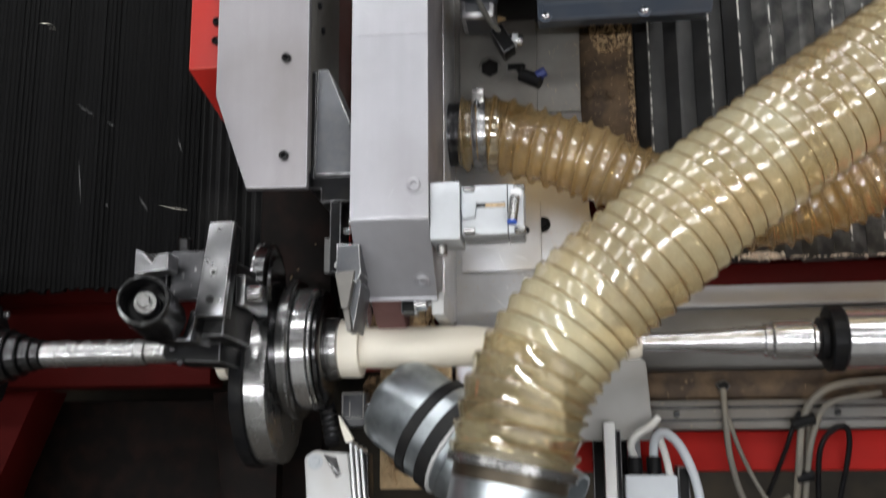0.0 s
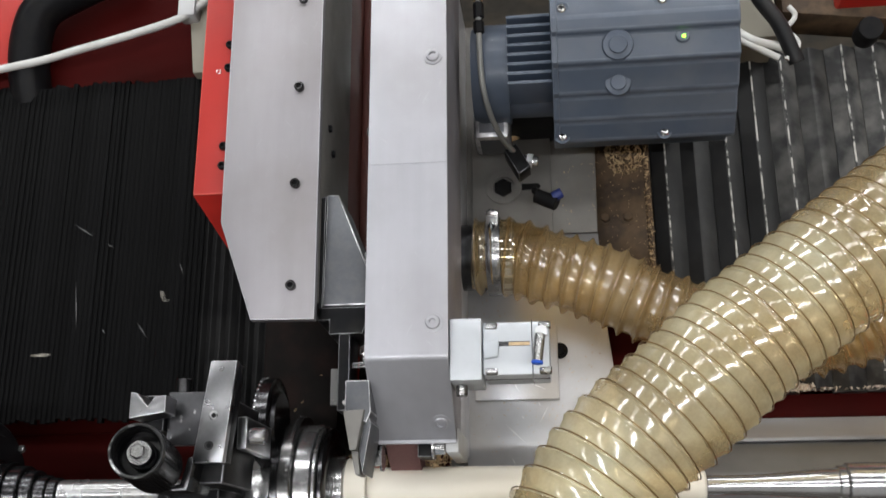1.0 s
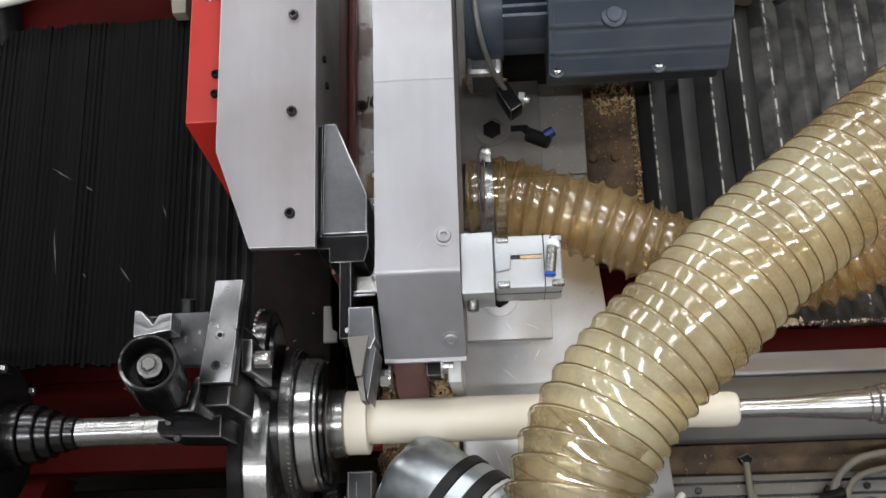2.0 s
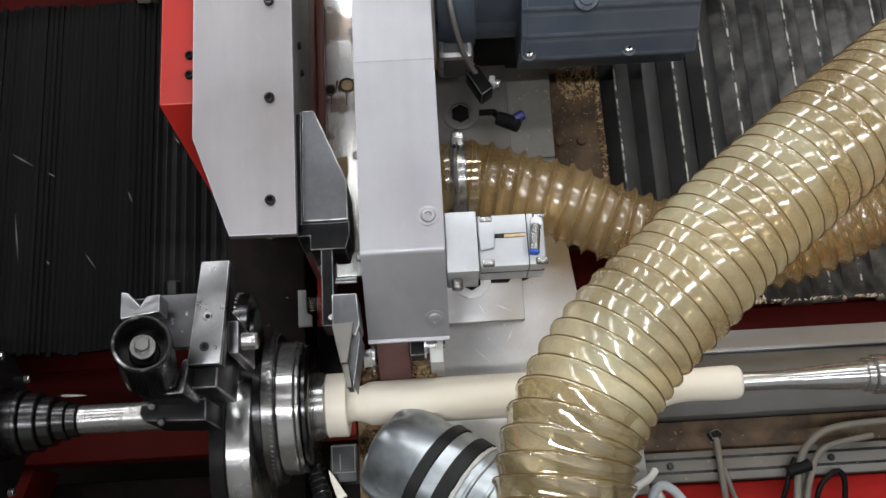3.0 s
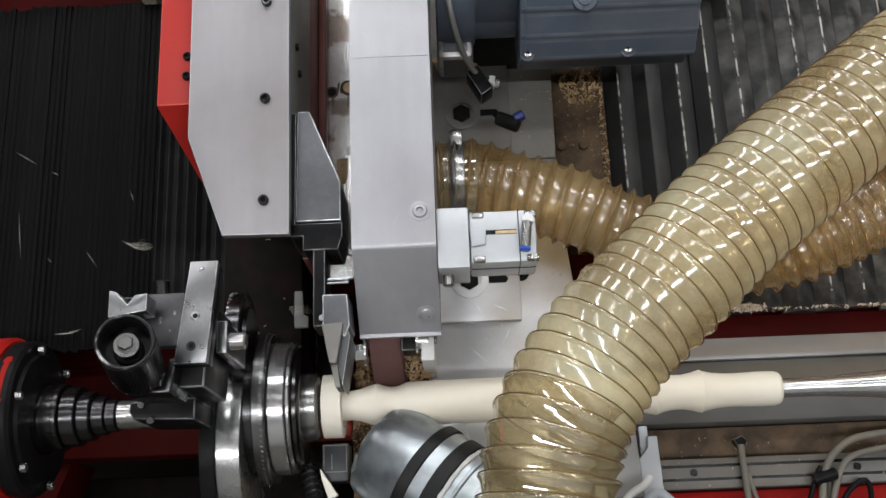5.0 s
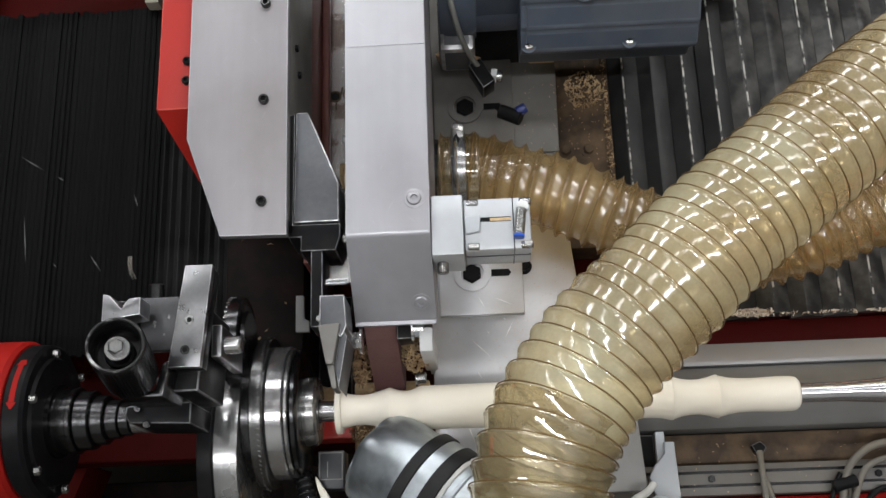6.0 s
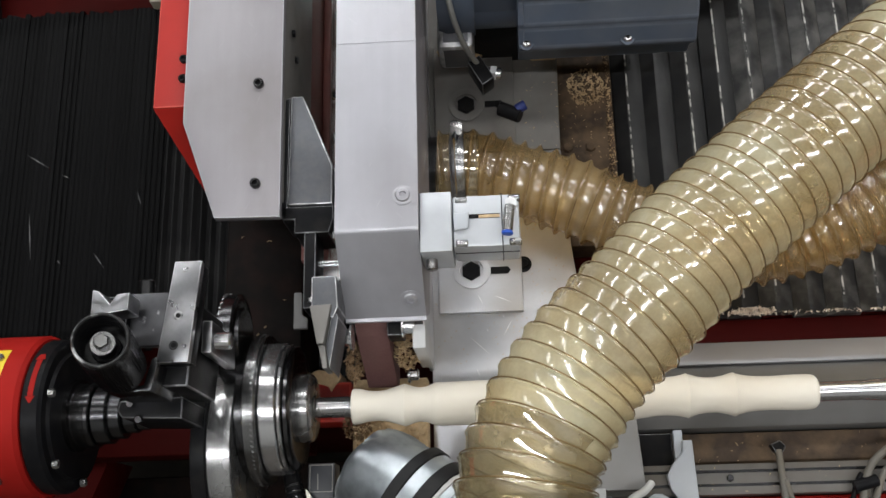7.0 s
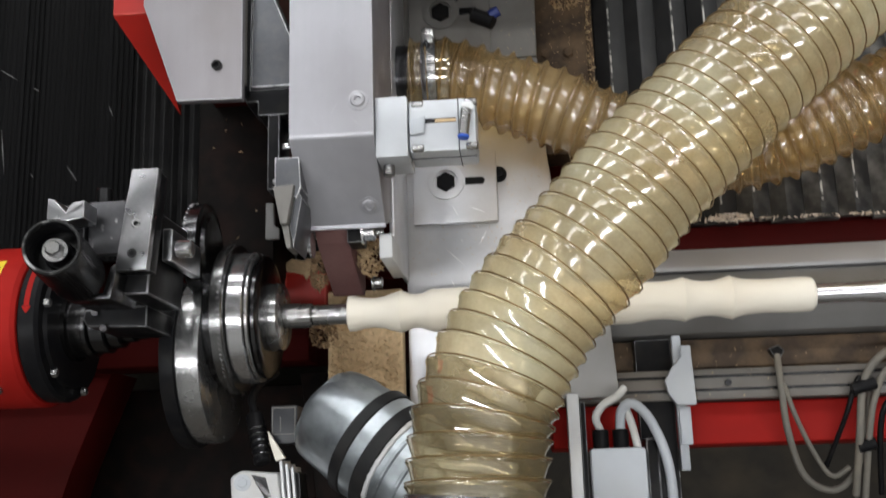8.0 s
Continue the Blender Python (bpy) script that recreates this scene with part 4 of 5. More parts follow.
def gear_motor():
    ob = thing("gear_motor", (150, 420, 20), "blue grey electric motor with ribbed cover and green lamp", "electric motor", moves="sander")
    part("barrel", lathe([(2, 0), (2, 48), (10, 52), (40, 52), (40, 46), (262, 46), (262, 0)], 48, 424, -2), MOTOR, ob, "round motor barrel")
    for k in range(8):
        part("cooling_fin", box(40, 84, 381 + k * 10.5, 384.5 + k * 10.5, -20, 60, 0.8), MOTOR, ob)
    part("end_shield", box(0, 38, 356, 470, -60, -10, 6), BLOCK_DARK, ob)
    # the cover steps down towards the front in four ribbed bands
    outline = [(352, -40), (352, 2), (337, 6), (337, 14), (349, 30), (350, 37), (366, 52), (367, 60), (386, 77), (387, 86), (412, 92), (413, 99), (427, 102), (452, 102), (470, 92), (490, 60), (490, -40)]
    cover = part("terminal_cover", prism(outline, 84, 262, 2.5, "x"), MOTOR, ob, "ribbed blue grey terminal cover")
    part("cover_flange", prism([(s, n + 1.5) for s, n in outline], 84, 90, 1, "x"), MOTOR, cover)
    for x, s, n in ((92, 341, 17), (193, 341, 17), (95, 437, 101), (190, 440, 101)):
        part("screw_seat", aim(lathe([(-1, 0), (-1, 7.5), (1.2, 7.5), (1.6, 6.6), (1.2, 5.4), (1.2, 0)], 28), (x, s, n), (x, s - 1, n + 7)), MOTOR, ob)
        screw = part("cover_screw", aim(lathe([(0, 0), (0, 4.6), (2.2, 4.6), (3.6, 3.4), (4.0, 0)], 24), (x, s, n), (x, s - 1, n + 7)), CHROME, ob, "bright cross head screw")
        for w, h in ((2.6, 0.5), (0.5, 2.6)):
            part("slot", box(x - w, x + w, s - h, s + h, n + 3.2, n + 4.3, 0), BLACK, screw)
    for s, n, r in ((401, 90, 15), (374, 64, 13)):
        part("blank_plug", aim(lathe([(0, 0), (0, r), (3, r - 1), (4, r * 0.6), (6, r * 0.55), (6, 0)], 32), (147, s, n), (147, s - 2, n + 6)), MOTOR, cover)
    part("lamp_glass", aim(lathe([(0, 0), (0, 7), (2, 6), (2.5, 0)], 24), (208, 406, 90), (208, 406, 96)), MOTOR, cover)
    part("lamp_dot", aim(lathe([(0, 0), (0, 2), (2, 1.6), (2.5, 0)], 16), (209, 405, 91.5), (209, 405, 97)), LED, cover, "lit green lamp")
    part("foot", box(30, 250, 402, 470, -135, -40, 3), BLACK, ob)
    return ob


gear_motor()


# ---- hoses ----
def hose(name, line, radius, pitch, mat, label, moves, ridge, wire, cups=True):
    ob = thing(name, line[0], label, "extraction hose", "extraction hoses", moves=moves)

    def wall(d, a):
        ph = (d / pitch - a / (2 * math.pi)) % 1.0
        if not cups:
            return radius - ridge + 2 * ridge * (0.5 + 0.5 * math.cos(2 * math.pi * ph)) ** 3 + 0.8 * math.sin(4 * a + d * 0.07)
        rise = (ph / 0.88) ** 1.4 if ph < 0.88 else (1 - ph) / 0.12
        # steep cups round the bend, flatter bulges along the straight run
        steep = 1 - 0.6 * min(1, max(0, (d - 110) / 140))
        return radius + ridge * (2 * rise - 1) * steep + 0.9 * (1 - steep) * math.sin(math.pi * ph) + 0.9 * math.exp(-((ph - 0.86) / 0.06) ** 2) + 0.5 * math.sin(3 * a + d * 0.05)

    bm = sweep(line, wall, 64, pitch / 16, False)
    if cups:
        # the last turns before the hood are cleaner and clearer
        for k, f in enumerate(bm.faces):
            f.material_index = int((k // 64) / 16 - (k % 64) / 64 < 4.86)
    part("hose_wall", bm, mat, ob, "ribbed translucent plastic wall", 80)
    part("wire_spiral", helix(line, radius + ridge - 0.1, pitch, wire), WIRE, ob, "brown wire spiral")
    return ob


BIG = [(68, -114, 179), (71, -96, 178.5), (78.4, -62, 177), (92, -31, 174), (113, 0, 170), (138, 28, 167.5), (160, 47.5, 166), (186, 71, 164), (220, 103, 161), (266, 140.5, 158), (319, 182, 155), (375, 224, 151), (437, 268, 147), (520, 328, 143), (660, 430, 138)]
big = hose("suction_hose", BIG, 50.2, 15, HOSE, "thick translucent beige ribbed suction hose", "hood", 2.4, 0.6)
part("duct_stub", rod((69, -108, 178.8), (56, -180, 172), 46, 48, 1), TIN, big, "galvanised duct stub in the hose end")
part("end_ring", aim(lathe([(-4, 47), (-4, 52), (-3, 53), (3, 53), (4, 52), (4, 47), (-4, 47)], 56), (68, -116, 179), (71, -98, 178.6)), STEEL, big, "metal clamp ring at the hose end")
part("dust_band", aim(lathe([(-14, 46.3), (-14, 46.8), (-4, 46.8), (-4, 46.3), (-14, 46.3)], 56), (68, -116, 179), (71, -98, 178.6)), BROWN_TIN, big, "brown stained band below the clamp ring")
SMALL = [(-6, 250, -82), (31, 247, -82), (73, 233, -80), (133, 210, -78), (191, 181, -80), (270, 152, -84), (353, 154, -82), (455, 192, -78), (600, 250, -70)]
small = hose("branch_hose", SMALL, 40.5, 17, HOSE_BROWN, "brown translucent ribbed hose on a clamp", "sander", 2.8, 0.45, False)
clamp = part("hose_clamp", lathe([(8, 40), (8, 42), (9, 42.6), (22, 42.6), (23, 42), (23, 40), (8, 40)], 48, 248, -82), STEEL, small, "dull metal band clamp")
part("clamp_housing", box(9, 22, 272, 288, -55, -44, 1.5), STEEL, clamp)
part("clamp_bolt", rod((14, 290, -50), (14, 264, -46), 4, 10), DARK_STEEL, clamp)
part("clear_cuff", lathe([(23, 40.5), (24, 41.6), (27, 40.8), (30, 41.6), (33, 40.8), (36, 41.6), (38, 40.5), (23, 40.5)], 48, 247, -82), HOSE_CLEAR, small, "clear smooth cuff of the hose")
part("spigot", lathe([(-20, 0), (-20, 36), (6, 36), (6, 0)], 48, 248, -82), DARK_STEEL, small)


def hood():
    ob = thing("suction_hood", (-20, -60, 0), "galvanised tin suction hood with black rubber bands", "suction hood", moves="mouth")
    axis0, axis1 = Vector((-62, -41, 0)), Vector((72, -139, 40))
    mouth = aim(lathe([(-4, 40), (-2, 42), (2, 43.5), (10, 45.5), (22, 47.5), (36, 48.8), (45, 49.5), (45, 46), (36, 46), (20, 45), (10, 43), (2, 41), (-2, 40), (-4, 40)], 64), axis0, axis1)
    for v in mouth.verts:
        v.co += v.normal * 2.6 * noise.noise(v.co * 0.04)
    part("mouth", mouth, TIN, ob, "dented galvanised tin mouth")
    part("band", aim(lathe([(45, 46), (45, 51), (46, 52), (55.5, 52), (56.5, 51), (56.5, 46), (45, 46)], 56), axis0, axis1), RUBBER, ob, "black rubber band")
    part("sleeve", aim(lathe([(56.5, 46), (56.5, 50.5), (69, 50.5), (69, 46), (56.5, 46)], 48), axis0, axis1), TIN, ob)
    part("band", aim(lathe([(69, 46), (69, 51), (70, 52), (82, 52), (83, 51), (83, 46), (69, 46)], 56), axis0, axis1), RUBBER, ob, "black rubber band")
    bead = aim(lathe([(82.5, 48), (82.5, 50.4), (84, 51.4), (86.5, 50.6), (87, 48), (82.5, 48)], 96), axis0, axis1)
    for v in bead.verts:
        v.co += v.normal * 1.6 * noise.noise(v.co * 0.25)
    part("sealant_bead", bead, WHITE, ob, "ragged pale bead of sealant")
    part("duct", aim(lathe([(83, 46), (83, 49), (92, 49), (93, 50.5), (95, 50.5), (96, 49), (108, 49), (109, 50.5), (111, 50.5), (112, 49), (200, 49), (200, 46), (83, 46)], 48), axis0, axis1), TIN, ob)
    part("rivet", rod((-18, -56, 52), (-17.5, -56.5, 55), 3, 12), BLACK, ob)
    return ob


hood()


# ---- bellows ----
def pleat_mesh(pitch, depth, length, mat):
    bm = bmesh.new()
    prism([(0, -depth), (pitch * 0.42, 0), (pitch * 0.55, 0), (pitch, -depth), (pitch, -depth - 6), (0, -depth - 6)], 0, 1, 0, "z", bm)
    for v in bm.verts:
        x, nn, s = v.co
        v.co = (x, 0 if s < 0.5 else length, nn)
    bmesh.ops.recalc_face_normals(bm, faces=bm.faces[:])
    return finish("pleat", bm, mat, (0, 0, 0), 30)


def bellows(name, x0, x1, s0, s1, n, label, folds, worn):
    """Each row of folds: from x, pitch, depth, waviness in mm, unevenness of its top edge, cloth."""
    ob = thing(name, ((x0 + x1) / 2, s0, n), label, "bellows", moves="carriage")
    ends = [f[0] for f in folds[1:]] + [x1]
    for (start, pitch, depth, wavy, ragged, mat), end in zip(folds, ends):
        mesh = pleat_mesh(pitch, depth, s1 - s0, mat)
        for k in range(int(round((end - start) / pitch))):
            a = start + k * pitch
            pl = new("pleat", mesh)
            pl.parent = ob
            wave = wavy * math.sin(k * 0.55) * math.sin(k * 0.17 + 1)
            pl.location = ((a - (x0 + x1) / 2) / 1000, random.uniform(-ragged, ragged) / 1000, (random.uniform(-0.1, 0.1) * depth + wave) / 1000)
            pl.rotation_euler = (0, radians(random.uniform(-1, 1) * min(3, depth) + 4.4 * wave), radians(random.uniform(-0.1, 0.1)))
            if worn and k % 3 != 1:
                part("worn_edge", box(a + pitch * 0.46, a + pitch * 0.51, s0 + 20, s1, n - 1.2, n + 1.1, 0), WORN, ob)
    return ob


# the first four pleats, next to the end plate, take a darker cloth
bellows("right_bellows", 196, 1096, 112, 527, -168, "dusty grey pleated bellows with pale worn edges",
        ((196, 36, 9, 0, 3, BELLOWS_DARK), (340, 36, 9, 0, 3, BELLOWS_GREY)), True)
# the coarse end pleats take a paler, shinier cloth
left = bellows("left_bellows", -900, -225, 88, 503, -112, "black finely pleated bellows, coarser and paler at its end",
        ((-900, 6, 0.8, 1.2, 3, BELLOWS), (-324, 11, 3.2, 1.2, 7, BELLOWS_END)), False)
for ends in ((-473, 248, -466, 192), (-395, 199, -381, 179), (-483, 320, -455, 302), (-440, 294, -430, 288), (-350, 268, -344, 252), (-436, 192, -431, 186), (-300, 330, -292, 318)):
    scratch(left, *ends, -111.6, 1.3, GREY_SCRAPE)



def dirty_plate():
    ob = thing("bellows_plate", (160, 350, -180), "brown steel end plate caked with dust", "end plate", moves="carriage")
    part("plate", box(128, 194, 200, 600, -215, -170, 1.5), DIRTY, ob)
    for s in (320,):
        for x in (140, 166):
            hex_bolt((x, s, -170), (x, s, -164), 6, ob, DIRTY, True)
    part("dust_edge", box(188, 195, 230, 470, -172, -168, 1.5), DIRTY, ob, "crust of wood dust")
    return ob


dirty_plate()


# ---- air line, valve and fittings on the sander ----
def air_line():
    ob = thing("air_line", (30, 400, 0), "grey air tube with black couplings and a small valve", "air tube", moves="sander")
    part("tube", sweep([(10, 620, 62), (11, 520, 60), (12, 470, 58), (12.5, 420, 54), (13.5, 397, 46), (16, 380, 38), (21, 366, 18), (29, 357, -12), (38, 354, -38), (44, 352, -46)], 3.0, 10, 4), CLOUDY, ob, "grey plastic air tube")
    part("brass_fitting", rod((11, 510, 60), (12, 478, 58.5), 5, 16), DUST, ob)
    for s0, s1 in ((476, 459), (455, 442)):
        part("coupling", rod((12, s0, 58), (12.4, s1, 56), 5.5, 6), BLACK, ob, "black coupling")
    valve = part("valve", prism([(30, 354), (43, 362), (58, 335), (45, 326)], -66, -40, 1.0), BLACK, ob, "black valve body")
    part("valve_stud", rod((47, 346, -50), (66, 343, -50), 6, 14), CHROME, valve)
    part("valve_nut", aim(lathe([(0, 0), (0, 8), (6, 8), (6, 0)], 6), (54, 345, -49), (66, 343, -49)), ALU_CAST, valve)
    fitting = part("elbow_fitting", rod((62, 312, -70), (84, 300, -66), 8, 14), BLACK, ob, "black elbow fitting")
    part("blue_ring", rod((80, 307, -64), (90, 311.5, -62), 5.5, 14), NAVY, fitting, "blue release ring")
    part("stem", rod((60, 322, -80), (70, 308, -70), 4, 10), BLACK, fitting)
    part("chip_drift", sweep([(-5, 404, -118), (12, 410, -116), (30, 404, -116), (46, 410, -118)], 7, 10, 5), DUST, ob, "drift of wood chips")
    return ob


air_line()


# ---- boxes, tags and cables round the front ----
def junction_box():
    ob = thing("junction_box", (185, -150, -100), "pale grey junction box with cable glands", "junction box", moves="carriage")
    part("box", box(160, 214, -190, -127, -150, -100, 3), GREY_PLASTIC, ob)
    part("side_cover", box(215, 228, -185, -118, -150, -112, 2), BLACK, ob)
    for x in (172, 192):
        part("gland", rod((x, -127, -122), (x, -108, -122), 8, 12), BLACK, ob, "black cable gland")
    part("cable", sweep([(192, -108, -122), (194, -90, -115), (205, -84, -108), (222, -104, -105), (236, -150, -108), (240, -230, -130)], 5, 10, 5), GREY_PLASTIC, ob, "grey cable")
    part("cable", sweep([(172, -108, -122), (168, -96, -115), (176, -84, -110), (190, -76, -112), (200, -66, -120)], 4, 10, 5), CABLE, ob, "pale grey cable")
    part("cable", sweep([(214, -230, -120), (210, -150, -116), (204, -108, -114), (196, -80, -120)], 4, 10, 5), CABLE, ob, "pale grey cable")
    part("bracket", box(140, 152, -210, -72, -140, -112, 1.5), WHITE, ob, "white sheet bracket")
    part("rubber_strip", box(152.5, 158, -210, -80, -140, -115, 1), BLACK, ob)
    return ob


junction_box()


def connector_box():
    ob = thing("connector_box", (-150, -130, 0), "white connector box beside the suction hood", "connector box", moves="mouth")
    part("housing", prism([(-170, -144), (-160, -138), (-126, -141), (-116, -228), (-164, -228)], -30, 4, 3), WHITE, ob)
    for k in range(3):
        part("rib", prism([(-125 + 5 * k, -131 - 3 * k), (-122.5 + 5 * k, -130 - 3 * k), (-114 + 5 * k, -225), (-117 + 5 * k, -225)], -30, 3 - k, 0.6), ALU_CAST, ob, "bright rib of the housing")
    part("rib_gap", prism([(-126, -134), (-108, -142), (-104, -225), (-120, -225)], -34, -4, 0.6), BLACK, ob)
    hex_bolt((-158, -149, 4), (-158, -149, 6), 5, ob, GREY_PLASTIC, True, "cover_screw")
    part("recess", prism([(-150, -142), (-137, -145), (-132, -162), (-137, -164), (-145, -151)], 3, 4.6, 0.3), DARK_STEEL, ob, "dark recess in the housing")
    plug = part("plug_block", box(-137, -112, -115, -80, -40, -12, 1.5), NAVY_STEEL, ob, "dark blue grey plug block")
    for x0, x1, s0, s1 in ((-136, -113, -82.4, -81.4), (-136, -113, -106.5, -105.7), (-135.4, -134.6, -106, -82), (-114.4, -113.6, -106, -82), (-128, -127.3, -104, -90)):
        part("seam", box(x0, x1, s0, s1, -12.4, -11.4, 0), PLATE_DARK, plug, "dull grey seam")
    part("wood_splinter", prism([(-138, -103), (-134, -108), (-121, -128), (-130, -131), (-136, -114)], -10, -4, 1), WOOD, ob, "pale wood splinter caught behind the box")
    gland = part("cable_gland", rod((-155, -86, -22), (-143, -132, -8), 8, 28, 1.5), BLACK, ob, "ribbed black cable gland")
    for k in range(5):
        c0 = Vector((-155, -86, -22)).lerp(Vector((-143, -132, -8)), 0.3 + 0.13 * k)
        d0 = Vector((12, -46, 14)).normalized()
        part("gland_ring", rod(c0, c0 + d0 * 3, 9, 28, 0.8), DARK_STEEL, gland)
    part("cable", sweep([(-155, -86, -22), (-160, -70, -32), (-158, -52, -60), (-150, -40, -90)], 4, 10, 4), RUBBER, ob)
    # it hangs on the suction hood, a little above the place that it is drawn at
    MOVERS[-1] = (ob, "mouth", (-133, -82, 0))
    return ob


connector_box()


def warning_tag():
    ob = thing("sensor_tag", (195, -40, -160), "white plastic sensor flag on the rail", "sensor flag")
    part("flag", prism([(198, -22), (208, -22), (210, -84), (190, -84), (182, -72), (179, -58), (186, -46), (197, -34)], -164, -156, 1.2), GREY_PLASTIC, ob)
    part("stalk", box(192, 204, -124, -85, -172, -162, 1), GREY_PLASTIC, ob)
    part("dark_panel", box(152, 190, -230, -12, -200, -176, 1), BLACK, ob)
    part("post", box(190.5, 200, -150, -10, -176, -166, 1), GREY_PLASTIC, ob, "pale grey post behind the flag")
    return ob


warning_tag()


def hanging_cables():
    first = thing("hanging_cable", (298, -30, -160), "dusty brown cable that hangs from a clip", "cable", "hanging cables")
    part("clip", prism([(290, -28), (300, -24), (306, -30), (300, -40), (294, -36)], -176, -164, 1), BLACK, first)
    part("cable", sweep([(298, -34, -166), (298, -70, -162), (303, -115, -172), (320, -160, -190), (352, -174, -200), (378, -150, -200), (386, -100, -180), (390, -60, -166)], 3.6, 10, 5), DUSTY_CABLE, first)
    second = thing("hanging_cable", (310, -60, -160), "thin dusty cable in a slack loop", "cable", "hanging cables")
    part("cable", sweep([(300, -64, -160), (312, -100, -170), (332, -140, -185), (348, -160, -190), (370, -150, -195)], 2.6, 10, 5), DUSTY_CABLE, second)
    third = thing("cable_bundle", (400, -60, -160), "bundle of grey cables held by black ties", "cable bundle")
    part("cable", sweep([(372, -180, -200), (374, -120, -170), (380, -70, -160), (396, -44, -156), (430, -30, -160), (520, -24, -170)], 4, 10, 5), DUSTY_CABLE, third)
    part("cable", sweep([(380, -190, -200), (384, -120, -172), (392, -80, -162), (410, -52, -158), (470, -40, -165)], 3.5, 10, 5), DUSTY_CABLE, third)
    part("cable", sweep([(345, -150, -200), (362, -100, -170), (372, -70, -162), (378, -60, -160)], 2.6, 10, 5), BLACK, third)
    part("cable", sweep([(398, -180, -200), (396, -120, -175), (402, -90, -165), (424, -76, -165), (430, -100, -175), (418, -170, -200)], 3, 10, 5), BLACK, third)
    for p0, p1 in (((368, -74, -160), (392, -68, -157)), ((372, -132, -176), (390, -128, -174))):
        part("cable_tie", rod(p0, p1, 6.5, 12), BLACK, third, "black cable tie")
    return first


hanging_cables()


# ---- behind the bellows ----
def rear_left():
    ob = thing("rear_bulkhead", (-450, 560, -150), "dark red rear panel behind the black bellows", "machine panel", moves="carriage")
    part("panel", box(-900, -358, 508, 900, -180, -140, 2), SHADED_RED, ob)
    part("beige_panel", prism([(-346, 502), (-330, 502), (-330, 900), (-364, 900), (-357, 600)], -150, -96, 1), BEIGE, ob, "beige painted edge panel")
    part("red_panel", box(-900, -578, 540, 900, -139, -120, 2), RED, ob, "bright red panel")
    part("black_pipe", sweep([(-566, 470, -146), (-568, 530, -116), (-563, 575, -104), (-548, 606, -98), (-510, 628, -98), (-430, 664, -98)], 25, 24, 6), BLACK, ob, "thick black pipe")
    part("cable", sweep([(-700, 500, -90), (-598, 518, -90), (-540, 526, -88), (-490, 537, -86), (-420, 553, -84), (-358, 571, -82), (-330, 600, -90)], 5, 12, 6), CABLE, ob, "pale grey cable")
    part("cable_clip", box(-364, -342, 570, 594, -100, -76, 3), WHITE, ob, "pale cable clip")
    return ob


rear_left()


def rear_right():
    ob = thing("rear_housing", (400, 560, -160), "beige rear frame behind the grey bellows", "machine frame", moves="carriage")
    part("beige_panel", box(268, 345, 512, 900, -175, -110, 2), BEIGE, ob, "beige painted panel")
    part("beam", prism([(360, 560), (900, 480), (900, 560), (360, 640)], -190, -140, 2), DIRTY, ob, "dusty brown beam")
    part("red_cap", box(420, 900, 560, 900, -170, -110, 3), RED, ob, "bright red cap")
    part("black_cable", sweep([(290, 620, -70), (318, 548, -76), (340, 512, -82), (358, 470, -96)], 9, 14, 6), RUBBER, ob, "thick black cable")
    for s0 in (528, 492):
        part("cable_tie", sweep([(346, s0 - 20, -92), (360, s0 - 4, -88), (352, s0 + 8, -84)], 3, 8, 4), CABLE, ob)
    part("white_cable", sweep([(285, 520, -92), (312, 500, -94), (346, 488, -96), (352, 470, -98)], 5, 10, 5), CABLE, ob, "pale cable")
    part("white_cable", sweep([(285, 512, -94), (312, 494, -96), (342, 476, -98)], 4, 10, 5), CABLE, ob, "pale cable")
    part("pivot_knob", rod((448, 520, -140), (448, 516, -110), 14, 24), BLACK, ob)
    return ob


rear_right()


# ---- wood dust and chips ----
def heap(name, x, s_, n, rx, rs, h, label, moves, count, mat=None):
    bm = bmesh.new()
    rnd = random.Random(name)
    for k in range(count):
        a, r = rnd.uniform(0, 2 * math.pi), math.sqrt(rnd.random())
        c = Vector((x + rx * r * math.cos(a), s_ + rs * r * math.sin(a), n + h * (1 - r) * rnd.random()))
        w, l = rnd.uniform(0.8, 2.2), rnd.uniform(2, 7)
        q = Euler([rnd.uniform(0, 6.28) for _ in range(3)]).to_matrix()
        pts = [c + q @ Vector(p) for p in ((-l / 2, -w / 2, 0), (0, -w / 2, l * 0.25), (l / 2, -w / 2, 0), (l / 2, w / 2, 0), (0, w / 2, l * 0.25), (-l / 2, w / 2, 0))]
        v = [bm.verts.new(p) for p in pts]
        bm.faces.new((v[0], v[1], v[4], v[5]))
        bm.faces.new((v[1], v[2], v[3], v[4]))
    return solid(name, bm, mat or DUST, (x, s_, n), label, "wood chips", "", "stuff", moves, 80)


def specks(name, x0, x1, s0, s1, n, count, label, moves):
    """Single splinters and crumbs of wood that lie flat on a plate."""
    bm = bmesh.new()
    rnd = random.Random(name)
    for k in range(count):
        x, s_ = rnd.uniform(x0, x1), rnd.uniform(s0, s1)
        l, w, a = rnd.uniform(0.5, 2.2), rnd.uniform(0.3, 0.7), rnd.uniform(0, math.pi)
        u, v = Vector((math.cos(a), math.sin(a), 0)), Vector((-math.sin(a), math.cos(a), 0))
        p = Vector((x, s_, n + 0.3))
        q = [bm.verts.new(p + u * i * l / 2 + v * j * w / 2 + Vector((0, 0, 0.4 if i > 0 else 0))) for i, j in ((-1, -1), (1, -1), (1, 1), (-1, 1))]
        bm.faces.new(q)
    return solid(name, bm, DUST, ((x0 + x1) / 2, (s0 + s1) / 2, n), label, "wood dust", "", "stuff", moves, 80)


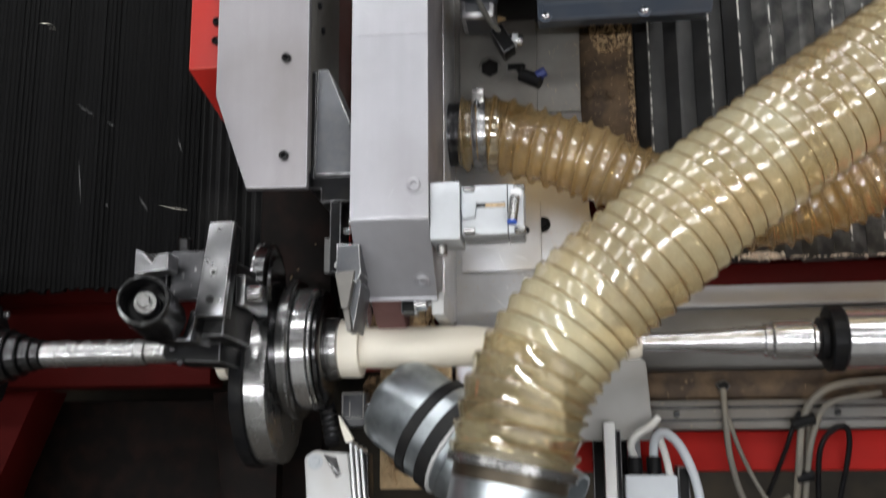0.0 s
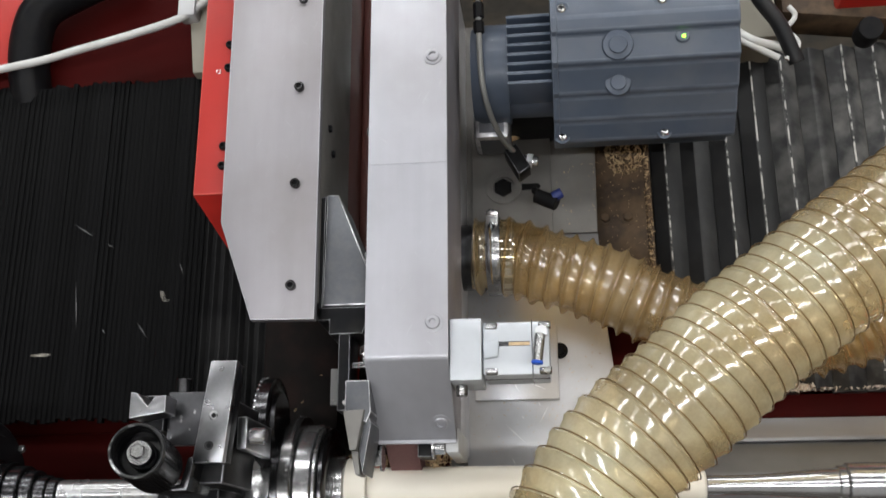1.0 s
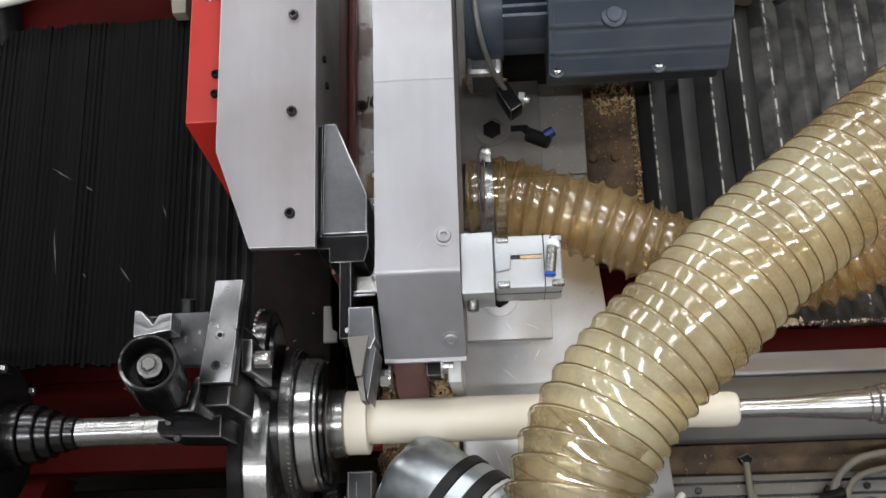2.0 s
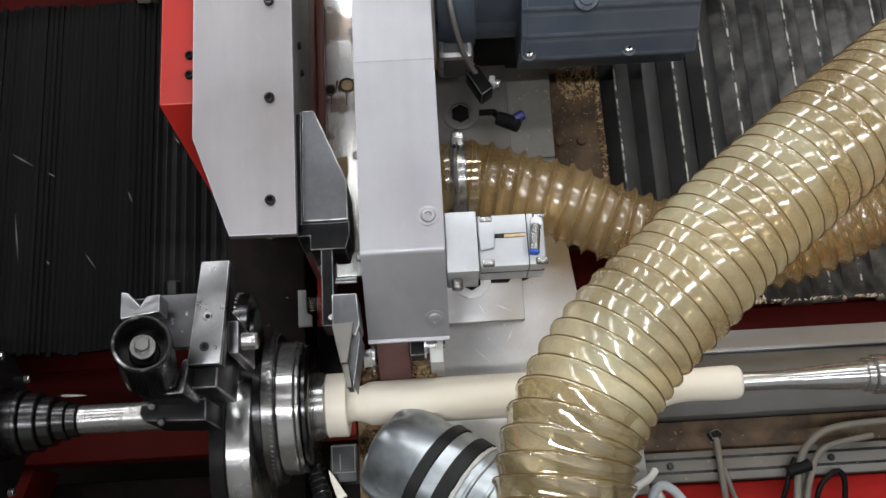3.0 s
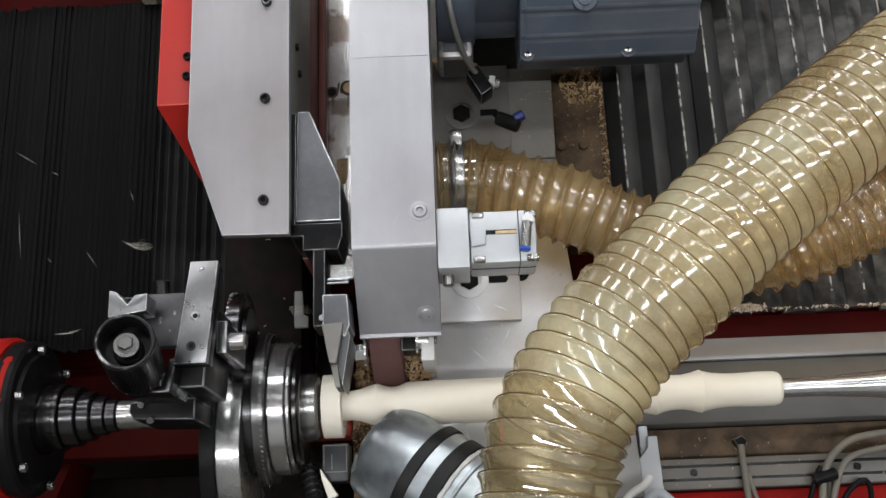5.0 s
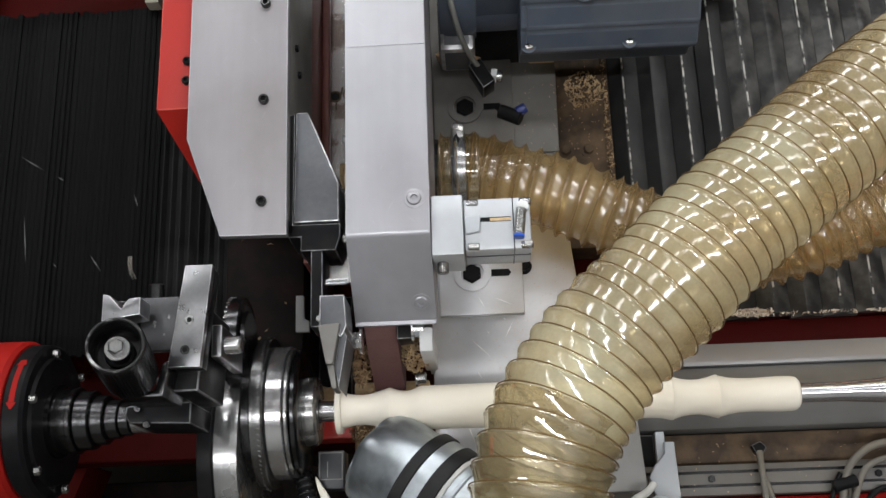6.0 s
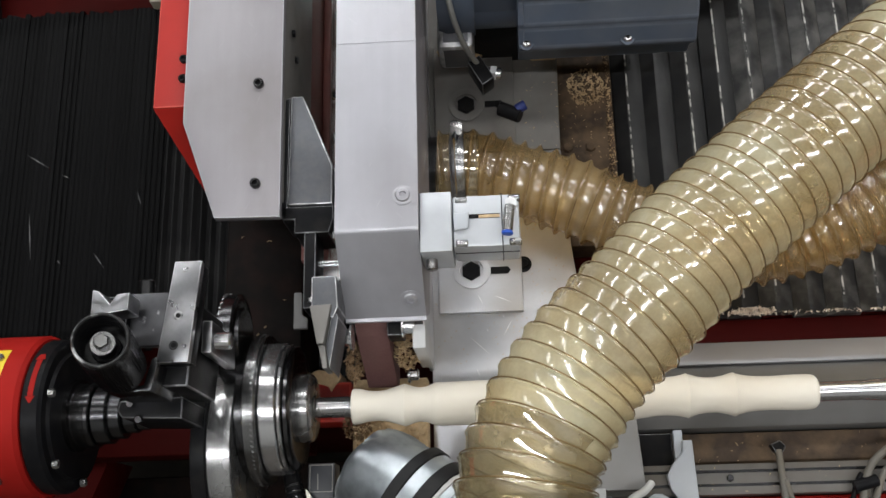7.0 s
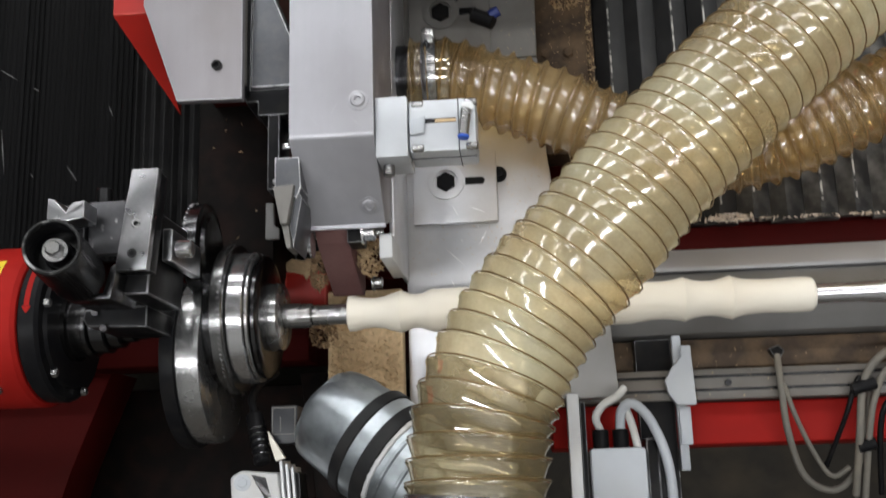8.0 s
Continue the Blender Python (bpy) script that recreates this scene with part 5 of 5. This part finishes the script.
specks("dust_on_plate", -18, 125, 40, 280, -134, 260, "pale wood crumbs on the steel plate", "sander")
specks("dust_on_upper_plate", 80, 128, 290, 420, -134, 36, "pale wood crumbs on the upper plate", "sander")
specks("dust_on_end_plate", 132, 192, 240, 440, -170, 110, "pale wood crumbs on the end plate", "carriage")
specks("dust_on_bed", 60, 700, -44, -12, -195.8, 60, "pale wood crumbs in the trough", None)
specks("dust_on_rail", 60, 700, -76, -48, -172, 60, "pale wood crumbs on the rail", None)
heap("chips_by_belt", -28, 34, -8, 13, 20, 30, "yellow brown wood chips caught beside the belt", "belt", 420)
heap("chips_on_tray", -62, -45, -116, 38, 60, 8, "loose wood chips on the dusty tray", "sander", 420)
heap("chips_behind_belt", -80, 26, -22, 9, 20, 26, "brown wood chips stuck behind the belt", "belt", 420, BROWN_DUST)
heap("chips_below_handle", -84, -30, -60, 14, 14, 22, "brown wood chips hanging below the handle", "belt", 260, BROWN_DUST)
heap("chips_under_knife", -84, -55, -117, 19, 82, 9, "brown wood chips spilling off the tray", "sander", 420)
heap("chips_on_core", -190, 160, -70, 34, 80, 5, "stray wood chips on the near black carriage", "carriage", 9)
heap("chips_on_ledge", 330, 116, -166, 24, 4, 7, "pale wood chips on the bellows edge", "carriage", 260, PALE_DUST)
heap("dust_on_plate_edge", 191, 340, -169, 3, 125, 3, "crumbly line of wood dust on the end plate", "carriage", 260)
heap("dust_line", 430, 114, -167, 170, 1.5, 2, "thin line of pale dust along the bellows edge", "carriage", 160, PALE_DUST)
heap("chips_by_plate", 165, 396, -166, 22, 24, 8, "brown wood chips on the end plate", "carriage", 300)


CHIPS = []


def flying_chips():
    """Curled shavings, thrown up and back from the knife, one after the other, until the cut ends."""
    rnd = random.Random(7)
    for k in range(40):
        bm = bmesh.new()
        length, width = rnd.uniform(10, 34), rnd.uniform(0.6, 1.3)
        bend = rnd.uniform(0.4, 2.4)
        rows = []
        for j in range(7):
            u = j / 6 - 0.5
            a = u * bend
            p = Vector((length * math.sin(a) / bend, length * (math.cos(a) - 1) / bend, u * 2))
            rows.append([bm.verts.new(p + Vector((0, 0, w))) for w in (-width / 2, width / 2)])
        for a, c in zip(rows, rows[1:]):
            bm.faces.new((a[0], a[1], c[1], c[0]))
        ex = bmesh.ops.extrude_face_region(bm, geom=bm.faces[:])
        bmesh.ops.translate(bm, verts=[v for v in ex["geom"] if isinstance(v, bmesh.types.BMVert)], vec=(0, 0.35, 0))
        bmesh.ops.recalc_face_normals(bm, faces=bm.faces[:])
        ob = new("wood_shaving", finish("wood_shaving", bm, WOOD, (0, 0, 0), 60))
        tagged(ob, "thin pale wood shaving thrown off by the knife", "wood shaving", "flying wood shavings")
        start = -0.9 + k * 0.165
        speed = Vector((rnd.uniform(-1.0, -0.35), rnd.uniform(0.1, 0.9), rnd.uniform(0.15, 0.45)))
        CHIPS.append((ob, start, speed, rnd.uniform(-200, 200), rnd.uniform(0, 360)))


flying_chips()


# ---- motions ----
def carried_by(kind, i):
    """Where a slide stands at the i-th time, from its place at 4.5 s."""
    x = CARRIAGE_X[i]
    return {"carriage": (x, 0, 0), "knife": (x, KNIFE_S[i], 0), "sander": (x, SANDER_S[i], 0),
            "belt": (x + BELT_X[i], BELT_S[i], 0), "hood": (x + HOOD_X[i], HOOD_S[i], 0), "mouth": (x + MOUTH_X[i], MOUTH_S[i], 0)}[kind]


def between(values, t):
    return float(np.interp(t, TIMES, values))


def motions():
    for ob, kind, o in MOVERS:
        if kind == "spin":
            rows = [(k / 30, at(*o) @ Matrix.Translation((between(WORK_X, k / 30), 0, 0)) @ pose(0, 0, 0, 70 * k)) for k in range(241)]
        elif kind.startswith("blank"):
            k = int(kind[-1])
            home = BLANK[k][0] / 1000
            rows = []
            for i in range(241):
                t = i / 30
                tail = -0.126 + between(WORK_X, t) - between(CARRIAGE_X, t)
                left = tail if k >= 3 else max(home, min(tail, -0.111))
                # the thick end is cut off first, the thin lip last
                cut = 6.02 if k == 4 else 5.4
                if t > cut:
                    left = max(-0.165, min(tail, -0.111) - (t - cut) * 0.4)
                rows.append((t, at(*o) @ Matrix.Translation((between(CARRIAGE_X, t) + left - home, 0, 0)) @ pose(0, 0, 0, 70 * i)))
        elif kind == "work":
            rows = [(k / 10, at(*o) @ Matrix.Translation((between(WORK_X, k / 10), 0, 0))) for k in range(81)]
        else:
            rows = [(t, at(*o) @ Matrix.Translation(carried_by(kind, i)) @ pose(0, 0, 0, 0, 0, HOOD_TURN[i] if kind == "hood" else 0)) for i, t in enumerate(TIMES)]
        walk(ob, rows)
    fall = MACHINE.to_3x3().inverted() @ Vector((0, 0, -9.81))
    for ob, start, speed, turn, first in CHIPS:
        rows = []
        for k in range(81):
            t = k / 10
            age = min(max(t - start, 0.0), 1.1)
            # it waits in the tray under the knife, flies, and lies in the pan in the end
            knife = Vector((between(CARRIAGE_X, max(start, 0)) - 0.09, 0.01, -0.02))
            p = knife + speed * age + fall * (0.5 * age * age) * 0.12
            if age <= 0:
                p = Vector((between(CARRIAGE_X, t) - 0.06, -0.05, -0.172))
            elif age >= 1.1:
                p = knife + speed * 1.1 + Vector((0, -0.6, -0.9))
            spin = max(-85, min(85, turn * 0.1)) * (t - start) * 10 if 0 < t - start < 1.1 else 0
            rows.append((t, MACHINE @ Matrix.Translation(p) @ pose(0, 0, 0, first, spin, spin * 0.7)))
        walk(ob, rows)


motions()
